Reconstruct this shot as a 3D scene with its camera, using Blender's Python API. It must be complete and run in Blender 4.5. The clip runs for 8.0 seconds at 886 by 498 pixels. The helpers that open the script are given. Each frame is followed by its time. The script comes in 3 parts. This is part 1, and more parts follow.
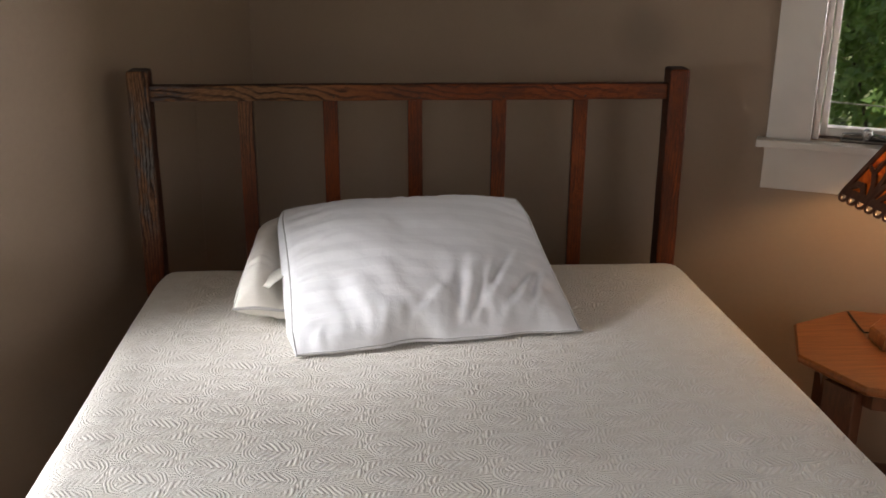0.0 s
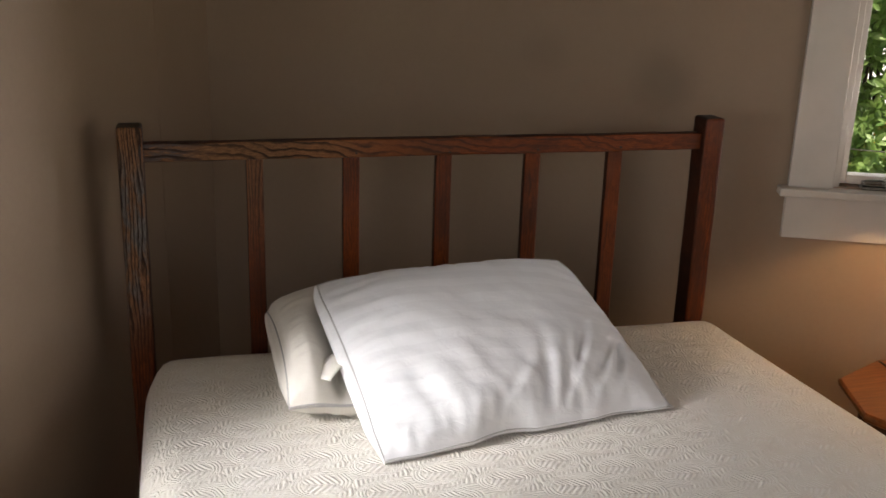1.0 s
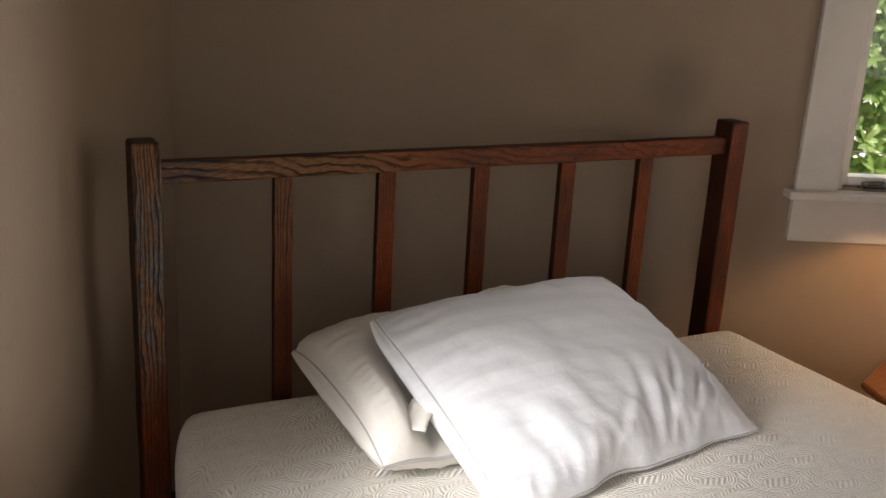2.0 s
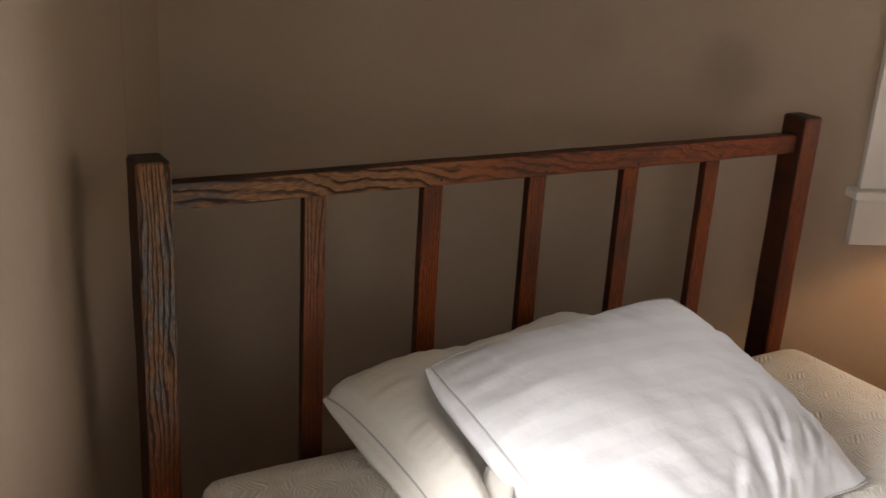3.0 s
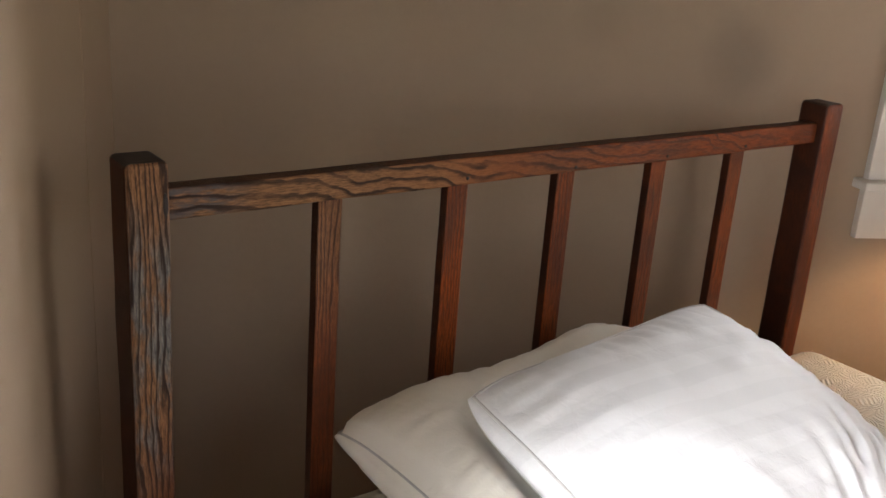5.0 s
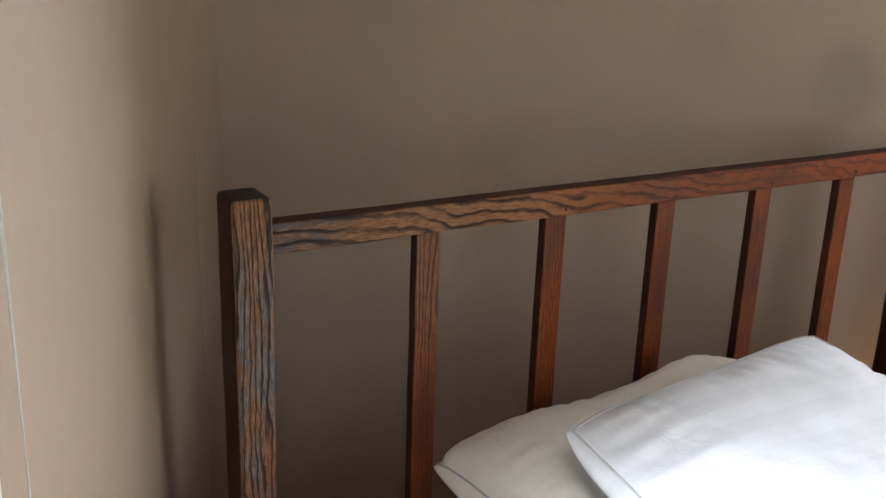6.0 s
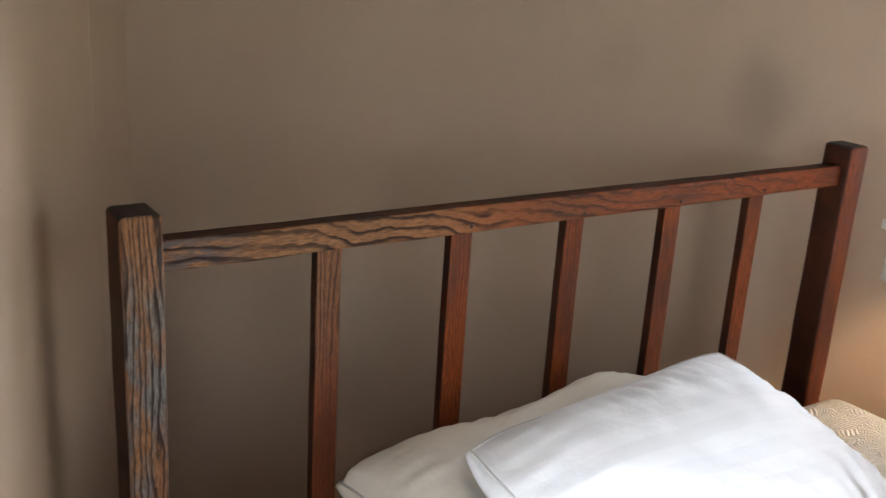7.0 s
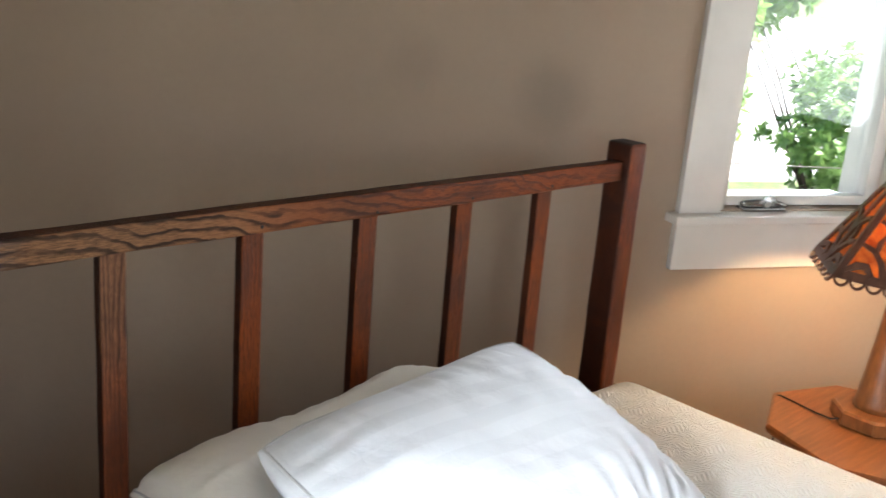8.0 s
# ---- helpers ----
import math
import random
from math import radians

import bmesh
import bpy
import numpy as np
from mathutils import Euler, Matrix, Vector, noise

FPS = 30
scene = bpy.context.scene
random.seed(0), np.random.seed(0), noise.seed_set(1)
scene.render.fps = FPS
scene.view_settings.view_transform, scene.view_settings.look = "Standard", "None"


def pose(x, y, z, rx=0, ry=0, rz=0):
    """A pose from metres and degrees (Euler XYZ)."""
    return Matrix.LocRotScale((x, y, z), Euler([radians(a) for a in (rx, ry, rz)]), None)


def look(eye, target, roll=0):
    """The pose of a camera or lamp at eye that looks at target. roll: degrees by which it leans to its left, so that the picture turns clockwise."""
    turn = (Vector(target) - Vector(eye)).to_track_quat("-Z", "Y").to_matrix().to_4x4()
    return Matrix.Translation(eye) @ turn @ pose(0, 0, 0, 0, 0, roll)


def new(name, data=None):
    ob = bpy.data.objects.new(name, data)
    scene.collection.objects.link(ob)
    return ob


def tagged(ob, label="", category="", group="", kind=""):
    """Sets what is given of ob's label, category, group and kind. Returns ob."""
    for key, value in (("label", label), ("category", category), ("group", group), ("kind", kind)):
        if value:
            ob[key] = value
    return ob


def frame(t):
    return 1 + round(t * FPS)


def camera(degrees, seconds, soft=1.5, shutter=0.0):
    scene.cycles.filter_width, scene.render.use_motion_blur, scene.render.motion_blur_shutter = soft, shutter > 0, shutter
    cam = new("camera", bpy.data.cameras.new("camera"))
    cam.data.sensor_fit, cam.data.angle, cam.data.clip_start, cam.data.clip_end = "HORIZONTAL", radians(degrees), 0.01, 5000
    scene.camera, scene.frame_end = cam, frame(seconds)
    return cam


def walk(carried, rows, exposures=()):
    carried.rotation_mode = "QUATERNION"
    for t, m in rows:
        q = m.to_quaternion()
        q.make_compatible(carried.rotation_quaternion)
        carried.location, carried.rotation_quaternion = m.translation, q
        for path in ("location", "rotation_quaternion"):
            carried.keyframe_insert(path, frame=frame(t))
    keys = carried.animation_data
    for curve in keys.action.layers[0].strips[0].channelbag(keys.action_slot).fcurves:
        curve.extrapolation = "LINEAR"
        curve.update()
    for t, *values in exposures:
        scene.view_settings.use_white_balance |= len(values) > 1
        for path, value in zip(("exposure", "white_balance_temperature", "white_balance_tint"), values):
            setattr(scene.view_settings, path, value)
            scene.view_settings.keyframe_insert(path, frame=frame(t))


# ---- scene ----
cam = camera(48.9, 8.0, 1.5, 0.28)
PATH = [
    (0, (-0.063, 0.072, 1.584), (0.052, 1.961, 0.936), 0.3),
    (0.5, (-0.338, 0.187, 1.596), (0.048, 2.056, 0.995), 1.4),
    (1, (-0.582, 0.426, 1.589), (-0.077, 2.271, 1.002), 1.8),
    (2.5, (-1.064, 0.989, 1.56), (-0.102, 2.636, 0.958), 3.4),
    (3, (-1.023, 1.189, 1.568), (-0.066, 2.823, 0.925), 3.4),
    (3.5, (-1.036, 1.368, 1.506), (0.02, 2.924, 0.823), 3.4),
    (4, (-1.072, 1.45, 1.504), (0.091, 2.932, 0.834), 4.8),
    (5.5, (-1.081, 1.485, 1.513), (-0.023, 3.065, 0.892), 3.2),
    (6, (-1.077, 1.481, 1.522), (-0.114, 3.124, 0.911), 2.0),
    (6.5, (-1.046, 1.463, 1.528), (-0.054, 3.093, 0.928), 2.5),
    (7, (-1.013, 1.466, 1.543), (0.044, 3.054, 0.939), 3.6),
    (7.5, (-0.984, 1.445, 1.525), (0.189, 2.959, 0.948), 3.4),
    (8, (-0.976, 1.4, 1.544), (0.347, 2.789, 0.975), 4.7),
]
EXPOSURE = [(0.0, 0.82, 6800, 16), (1.0, 0.98, 6950, 16), (2.5, 1.20, 6950, 16), (3.0, 1.42, 7000, 16), (4.0, 1.55, 7100, 17), (5.5, 2.20, 6400, 12), (6.5, 2.38, 5950, 11), (7.0, 2.50, 6150, 11), (8.0, 2.38, 5950, 8)]
walk(cam, [(t, look(eye, target, roll)) for t, eye, target, roll in PATH], EXPOSURE)

# ---- world, sun, large lights ----
CORNER = Vector((-0.50, 3.356, 0.0))
ROOM = pose(CORNER.x, CORNER.y, 0, 0, 0, -24.5)   # x along the head wall, -y into the room
SKY, SUN, SIDE_SKY, PILLOW_SPOT, BACK_FILL, EAST_FILL, HEAD_SKY, BULB = 0.10, 5.0, 9.6, 0.45, 3.0, 3.2, 6.0, 1.45

world = bpy.data.worlds.new("world")
scene.world = world
world.use_nodes = True
wt = world.node_tree
sky = wt.nodes.new("ShaderNodeTexSky")
sky.sky_type = "NISHITA"
sky.sun_disc = False
sky.sun_elevation = radians(51)
sky.sun_rotation = radians(148)
sky.air_density, sky.dust_density = 1.0, 3.0
wt.links.new(sky.outputs[0], wt.nodes["Background"].inputs[0])
wt.nodes["Background"].inputs[1].default_value = SKY


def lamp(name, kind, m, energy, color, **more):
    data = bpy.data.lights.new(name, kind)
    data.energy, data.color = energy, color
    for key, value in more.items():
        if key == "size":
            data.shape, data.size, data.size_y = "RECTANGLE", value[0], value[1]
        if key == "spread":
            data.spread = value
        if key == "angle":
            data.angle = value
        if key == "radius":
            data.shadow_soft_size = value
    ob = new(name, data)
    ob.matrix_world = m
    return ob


lamp("sun", "SUN", look(ROOM.to_3x3() @ Vector((6, -4, 9)), (0, 0, 0)), SUN, (1.0, 0.95, 0.87), angle=radians(0.6))
# daylight that comes in through the side window and the one over the table, with added spot and fill lamps
lamp("side_daylight", "AREA", ROOM @ look((-0.18, -2.0, 1.06), (1.0, -2.06, 0.76)), SIDE_SKY, (0.88, 0.94, 1.0), size=(0.74, 0.8), spread=radians(120))
# added narrow lamp that makes the bright patch on the front pillow
lamp("pillow_spot", "AREA", ROOM @ look((-0.20, -1.86, 1.50), (0.72, -1.16, 0.80)), PILLOW_SPOT, (0.90, 0.95, 1.0), size=(0.3, 0.3), spread=radians(26))
# added fill lamp behind the camera, in an unseen window
lamp("back_fill", "AREA", ROOM @ look((0.6, -3.93, 1.5), (0.6, -1.5, 1.3)), BACK_FILL, (0.95, 0.97, 1.0), size=(0.9, 1.0))
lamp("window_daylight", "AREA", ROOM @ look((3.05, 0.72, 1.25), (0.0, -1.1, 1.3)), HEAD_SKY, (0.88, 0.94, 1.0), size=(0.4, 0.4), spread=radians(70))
# added wide fill lamp from the far wall, in an unseen window
lamp("east_fill", "AREA", ROOM @ look((3.27, -2.0, 1.5), (0.0, -1.8, 1.3)), EAST_FILL, (0.95, 0.97, 1.0), size=(2.2, 1.0))


# ---- materials ----
class Mat:
    """A node material with short calls for the nodes that are used here."""

    def __init__(self, name, rough=0.6, spec=0.4, metal=0.0):
        self.m = bpy.data.materials.new(name)
        self.m.use_nodes = True
        self.t = self.m.node_tree
        self.b = self.t.nodes["Principled BSDF"]
        self.b.inputs["Roughness"].default_value = rough
        self.b.inputs["Specular IOR Level"].default_value = spec
        self.b.inputs["Metallic"].default_value = metal
        self.co = self.t.nodes.new("ShaderNodeTexCoord").outputs["Object"]

    def put(self, value, socket):
        if isinstance(value, bpy.types.NodeSocket):
            self.t.links.new(value, socket)
        else:
            socket.default_value = value

    def mapped(self, scale=(1, 1, 1), loc=(0, 0, 0), co=None):
        n = self.t.nodes.new("ShaderNodeMapping")
        self.t.links.new(co or self.co, n.inputs[0])
        n.inputs["Scale"].default_value, n.inputs["Location"].default_value = scale, loc
        return n.outputs[0]

    def noise(self, scale, detail=4, rough=0.55, co=None, distort=0.0):
        n = self.t.nodes.new("ShaderNodeTexNoise")
        self.t.links.new(co or self.co, n.inputs["Vector"])
        n.inputs["Scale"].default_value, n.inputs["Detail"].default_value = scale, detail
        n.inputs["Roughness"].default_value, n.inputs["Distortion"].default_value = rough, distort
        return n.outputs["Fac"]

    def math(self, op, a, b=0.0, clamp=False):
        n = self.t.nodes.new("ShaderNodeMath")
        n.operation, n.use_clamp = op, clamp
        self.put(a, n.inputs[0])
        self.put(b, n.inputs[1])
        return n.outputs[0]

    def xyz(self, co=None):
        n = self.t.nodes.new("ShaderNodeSeparateXYZ")
        self.t.links.new(co or self.co, n.inputs[0])
        return n.outputs

    def span(self, v, a, b, c=0.0, d=1.0):
        n = self.t.nodes.new("ShaderNodeMapRange")
        n.interpolation_type = "SMOOTHSTEP"
        self.put(v, n.inputs[0])
        for i, x in enumerate((a, b, c, d)):
            n.inputs[i + 1].default_value = x
        return n.outputs[0]

    def mix(self, f, a, b, kind="MIX"):
        n = self.t.nodes.new("ShaderNodeMix")
        n.data_type, n.blend_type = "RGBA", kind
        self.put(f, n.inputs[0])
        for s, v in ((n.inputs[6], a), (n.inputs[7], b)):
            self.put((*v, 1) if isinstance(v, tuple) else v, s)
        return n.outputs[2]

    def ramp(self, f, stops):
        n = self.t.nodes.new("ShaderNodeValToRGB")
        self.put(f, n.inputs[0])
        e = n.color_ramp.elements
        while len(e) < len(stops):
            e.new(0.5)
        for el, (p, c) in zip(e, stops):
            el.position, el.color = p, (*c, 1)
        return n.outputs[0]

    def random(self):
        return self.t.nodes.new("ShaderNodeObjectInfo").outputs["Random"]

    def color(self, v):
        self.put((*v, 1) if isinstance(v, tuple) else v, self.b.inputs["Base Color"])
        return self

    def rough(self, v):
        self.put(v, self.b.inputs["Roughness"])
        return self

    def bump(self, h, strength=0.3, dist=0.01):
        n = self.t.nodes.new("ShaderNodeBump")
        n.inputs["Strength"].default_value, n.inputs["Distance"].default_value = strength, dist
        self.put(h, n.inputs["Height"])
        if self.b.inputs["Normal"].links:
            self.t.links.new(self.b.inputs["Normal"].links[0].from_socket, n.inputs["Normal"])
        self.t.links.new(n.outputs[0], self.b.inputs["Normal"])
        return self


def wall_paint(name, c, marks=()):
    m = Mat(name, 0.62, 0.3)
    big = m.noise(1.3, 5)
    fine = m.noise(60, 4)
    base = m.mix(m.span(big, 0.35, 0.7), tuple(x * 0.93 for x in c), tuple(min(1, x * 1.05) for x in c))
    out = m.mix(m.span(fine, 0.3, 0.8, 0, 0.25), base, tuple(x * 0.85 for x in c))
    p = m.xyz()
    for mx, mz, size, deep in marks:
        # a round dark patch with a soft, uneven edge
        dx, dz = m.math("SUBTRACT", p["X"], mx), m.math("SUBTRACT", p["Z"], mz)
        d = m.math("SQRT", m.math("ADD", m.math("MULTIPLY", dx, dx), m.math("MULTIPLY", dz, dz)))
        d = m.math("ADD", d, m.math("MULTIPLY", m.math("SUBTRACT", m.noise(14, 3), 0.5), 0.05))
        out = m.mix(m.span(d, size * 0.2, size, deep, 0), out, tuple(x * 0.5 for x in c))
    m.color(out)
    m.bump(m.noise(170, 3), 0.12, 0.002).bump(m.noise(9, 3), 0.12, 0.01)
    return m.m


def trim_paint(name, c=(0.60, 0.555, 0.49)):
    m = Mat(name, 0.38, 0.45)
    n = m.noise(7, 5)
    m.color(m.mix(m.span(n, 0.4, 0.75), c, tuple(x * 0.9 for x in c)))
    m.bump(m.noise(45, 3, co=m.mapped((1, 1, 0.25))), 0.1, 0.003)
    return m.m


def oak(name, axis, bleached):
    """Dark-stained oak; axis is the way of the grain. Where bleached, the stain has gone grey and tan towards the window side."""
    m = Mat(name, 0.48, 0.24)
    flat = axis == "x"

    def along(k, low=1.0):
        # stretch a texture by k along the grain
        return (low, k, k) if flat else (k, k, low)
    p = m.xyz()
    # growth rings: straight lines on the uprights, flames along the rail
    if flat:
        warp = m.noise(1.0, 2, 0.45, co=m.mapped((4.0, 1, 5), (2.3, 0, 0.4)))
        wave = m.noise(1.0, 2, 0.5, co=m.mapped((13.0, 1, 20), (0.7, 0, 1.4)))
        across = m.math("ADD", m.math("MULTIPLY", p["Z"], 58.0), m.math("ADD", m.math("MULTIPLY", warp, 4.2), m.math("MULTIPLY", wave, 2.0)))
        across = m.math("ADD", across, m.math("MULTIPLY", p["X"], 8.0))
    else:
        warp = m.noise(1.0, 3, 0.5, co=m.mapped((20, 1, 3.2)))
        wave = m.noise(1.0, 2, 0.5, co=m.mapped((55, 1, 11)))
        across = m.math("ADD", m.math("MULTIPLY", p["X"], 135.0), m.math("ADD", m.math("MULTIPLY", warp, 5.0), m.math("MULTIPLY", wave, 1.3)))
        across = m.math("ADD", across, m.math("MULTIPLY", m.random(), 7.0))
    tooth = m.math("FRACT", across)
    ragged = m.noise(95, 4, 0.7, co=m.mapped(along(8, 0.6)))
    tooth = m.math("ADD", tooth, m.math("MULTIPLY", m.math("SUBTRACT", ragged, 0.5), 0.55))
    # early wood: a dark porous line with one soft and one crisp side
    rings = m.math("MULTIPLY", m.span(tooth, 0.50, 0.80), m.span(tooth, 0.92, 1.04, 1, 0))
    fade = m.noise(6, 3, co=m.mapped(along(3)))
    rings = m.math("MULTIPLY", rings, m.span(fade, 0.30, 0.52, 0.2, 1))
    fibre = m.span(m.noise(60, 6, 0.74, co=m.mapped(along(9))), 0.3, 0.7)
    pores = m.span(m.noise(110, 3, 0.6, co=m.mapped(along(12, 1.4))), 0.57, 0.70)
    blotch = m.noise(5.5, 3)
    red = m.mix(fibre, (0.075, 0.014, 0.002), (0.27, 0.056, 0.008))
    red = m.mix(m.math("MULTIPLY", rings, 0.62), red, (0.026, 0.007, 0.003))
    pool = m.noise(8.0, 5, 0.65, co=m.mapped(along(2, 0.7), (3.1, 1.7, 0.4)))
    soak = m.math("MULTIPLY", m.span(m.math("ADD", pool, m.math("MULTIPLY", m.random(), 0.22)), 0.46, 0.74), 0.68)
    red = m.mix(soak, red, (0.045, 0.013, 0.006))
    c = red
    # faces other than the front: stain plus painted-in shade, mixed towards near-black
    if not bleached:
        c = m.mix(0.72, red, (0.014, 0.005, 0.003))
    if bleached:
        tan = m.mix(fibre, (0.078, 0.034, 0.015), (0.28, 0.140, 0.064))
        grey = m.mix(fibre, (0.042, 0.041, 0.044), (0.195, 0.176, 0.153))
        side = m.math("ADD", p["X"], m.math("MULTIPLY", m.math("SUBTRACT", blotch, 0.5), 0.28 if flat else 0.14))
        if flat:
            inked = m.math("MULTIPLY", m.span(side, -0.66, -0.55, 1, 0), m.span(m.noise(26, 4, 0.6, co=m.mapped((1, 1, 4))), 0.36, 0.56))
            pale = m.mix(inked, tan, (0.060, 0.060, 0.068))
            keep = m.span(side, -0.36, 0.20, 1, 0)
            rich = m.mix(m.span(side, -0.34, -0.10), (0.27, 0.115, 0.045), (0.23, 0.070, 0.018))
            pale = m.mix(m.math("MULTIPLY", m.span(side, -0.40, -0.12), 0.65), pale, rich)
        else:
            high = m.math("ADD", p["Z"], m.math("MULTIPLY", m.math("SUBTRACT", blotch, 0.5), 0.25))
            patch = m.span(m.noise(13, 4, 0.62, co=m.mapped((3.0, 1, 1))), 0.40, 0.58)
            post = m.span(p["X"], -0.62, -0.56, 1, 0)
            # grey weathered patches on the tan of the end post
            band = m.math("MULTIPLY", m.math("MULTIPLY", patch, m.span(high, 1.20, 1.10, 0, 1)), post)
            band = m.math("MULTIPLY", band, m.span(high, 0.70, 0.82))
            pale = m.mix(band, tan, grey)
            keep = m.math("MULTIPLY", m.span(side, -0.64, -0.14, 1, 0), m.span(m.math("ADD", high, m.math("MULTIPLY", side, -0.75)), 1.14, 1.40))
        pale = m.mix(m.math("MULTIPLY", rings, 0.95), pale, (0.020, 0.009, 0.006))
        c = m.mix(keep, red, pale)
        m.rough(m.math("ADD", 0.42, m.math("MULTIPLY", keep, 0.35)))
    c = m.mix(m.math("MULTIPLY", pores, 0.5), c, (0.022, 0.010, 0.006))
    m.color(c)
    m.bump(rings, 0.30 if bleached else 0.15, 0.0012).bump(fibre, 0.22, 0.001)
    return m.m


def table_wood(name, a, b):
    m = Mat(name, 0.34, 0.5)
    f = m.noise(7, 5, 0.6, co=m.mapped((1.2, 14, 3)))
    g = m.noise(50, 4, 0.6, co=m.mapped((1, 16, 4)))
    c = m.mix(m.span(f, 0.3, 0.72), a, b)
    c = m.mix(m.span(g, 0.5, 0.75, 0, 0.4), c, tuple(x * 0.5 for x in a))
    m.color(m.mix(m.span(m.noise(3, 3), 0.5, 0.8, 0, 0.3), c, tuple(x * 0.6 for x in a)))
    m.bump(g, 0.12, 0.001)
    return m.m


def quilted(name):
    """Off-white woven spread with raised leaf medallions in half-drop rows."""
    m = Mat(name, 0.86, 0.2)
    m.b.inputs["Sheen Weight"].default_value = 0.15
    wob = m.noise(14, 2)
    p = m.xyz()
    jig = m.math("MULTIPLY", m.math("SUBTRACT", wob, 0.5), 0.018)
    cx = m.math("DIVIDE", m.math("ADD", p["X"], jig), 0.108)
    row = m.math("FLOOR", cx)
    cy = m.math("ADD", m.math("DIVIDE", m.math("ADD", p["Y"], jig), 0.094), m.math("MULTIPLY", m.math("PINGPONG", row, 1.0), 0.5))
    fx = m.math("SUBTRACT", m.math("FRACT", cx), 0.5)
    fy = m.math("SUBTRACT", m.math("FRACT", cy), 0.5)
    ax, ay = m.math("MULTIPLY", fx, 0.108), m.math("MULTIPLY", fy, 0.094)
    rad = m.math("SQRT", m.math("ADD", m.math("MULTIPLY", ax, ax), m.math("MULTIPLY", m.math("MULTIPLY", ay, ay), 1.7)))
    # a double ring round a sprig of slanted leaf strokes, and short strokes between the rings
    off = m.math("SUBTRACT", rad, 0.0445)
    ring = m.math("MULTIPLY", m.span(m.math("COSINE", m.math("MULTIPLY", off, 2 * math.pi / 0.0062)), -0.7, 0.9), m.span(m.math("ABSOLUTE", off), 0.0078, 0.0095, 1, 0))
    mirror = m.math("ABSOLUTE", m.math("ADD", ay, m.math("MULTIPLY", m.math("SINE", m.math("MULTIPLY", ax, 60.0)), 0.004)))
    strokes = m.span(m.math("SINE", m.math("ADD", m.math("MULTIPLY", ax, 560.0), m.math("MULTIPLY", mirror, 470.0))), -0.8, 0.9)
    inner = m.math("MULTIPLY", m.math("MULTIPLY", strokes, m.span(mirror, 0.0012, 0.003)), m.span(rad, 0.031, 0.036, 1, 0))
    turn_a = m.math("ARCTAN2", ay, ax)
    dash = m.span(m.math("SINE", m.math("ADD", m.math("MULTIPLY", turn_a, 30.0), m.math("MULTIPLY", rad, 500.0))), -0.8, 0.9)
    outer = m.math("MULTIPLY", dash, m.span(rad, 0.054, 0.056))
    leaf, rim = m.math("ADD", ring, inner), outer
    stipple = m.noise(240, 2)
    h = m.math("ADD", leaf, m.math("MULTIPLY", rim, 0.7))
    h = m.math("MULTIPLY", h, m.span(m.noise(30, 3, 0.6), 0.36, 0.60, 0.32, 1))
    m.bump(h, 1.0, 0.0038).bump(stipple, 0.35, 0.0018).bump(m.noise(95, 3, 0.65, distort=1.2), 0.22, 0.003).bump(m.noise(6, 3), 0.15, 0.01)
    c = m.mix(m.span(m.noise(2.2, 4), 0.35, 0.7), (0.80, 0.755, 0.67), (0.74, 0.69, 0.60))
    # paler raised strokes: yarn contrast, with relief shading put into the colour
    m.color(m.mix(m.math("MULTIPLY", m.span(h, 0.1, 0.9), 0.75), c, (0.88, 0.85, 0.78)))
    return m.m


def cotton(name, c, stripes):
    m = Mat(name, 0.8, 0.25)
    m.b.inputs["Sheen Weight"].default_value = 0.2
    weave = m.noise(420, 2)
    col = m.mix(m.span(m.noise(5, 3), 0.35, 0.75), c, tuple(x * 0.955 for x in c))
    if stripes:
        band = m.span(m.math("SINE", m.math("MULTIPLY", m.math("ADD", m.math("MULTIPLY", m.xyz()["Y"], 0.92), m.math("MULTIPLY", m.xyz()["Z"], 0.39)), 2 * math.pi / 0.055)), -0.15, 0.15)
        col = m.mix(m.math("MULTIPLY", band, 0.7), col, tuple(x * 0.90 for x in c))
        m.rough(m.math("SUBTRACT", 0.82, m.math("MULTIPLY", band, 0.22)))
    m.color(col)
    m.bump(weave, 0.12, 0.0008).bump(m.noise(13, 3, 0.5), 0.22, 0.010).bump(m.noise(38, 3, 0.6, distort=0.8), 0.28, 0.004)
    return m.m


def plain(name, c, rough=0.5, metal=0.0, grain=25, vary=0.12):
    m = Mat(name, rough, 0.45, metal)
    m.color(m.mix(m.span(m.noise(grain, 4), 0.3, 0.75), c, tuple(x * (1 - vary) for x in c)))
    m.bump(m.noise(grain * 6, 3), 0.08, 0.001)
    return m.m


def amber(name):
    """Mica-like panels that let the bulb's light through."""
    m = Mat(name, 0.45, 0.4)
    c = m.mix(m.span(m.noise(22, 5, 0.7, distort=1.5), 0.3, 0.75), (0.58, 0.21, 0.03), (0.30, 0.07, 0.012))
    m.color(c)
    tr = m.t.nodes.new("ShaderNodeBsdfTranslucent")
    m.t.links.new(c, tr.inputs[0])
    mixer = m.t.nodes.new("ShaderNodeMixShader")
    mixer.inputs[0].default_value = 0.38
    m.t.links.new(m.b.outputs[0], mixer.inputs[1])
    m.t.links.new(tr.outputs[0], mixer.inputs[2])
    m.t.links.new(mixer.outputs[0], m.t.nodes["Material Output"].inputs[0])
    return m.m


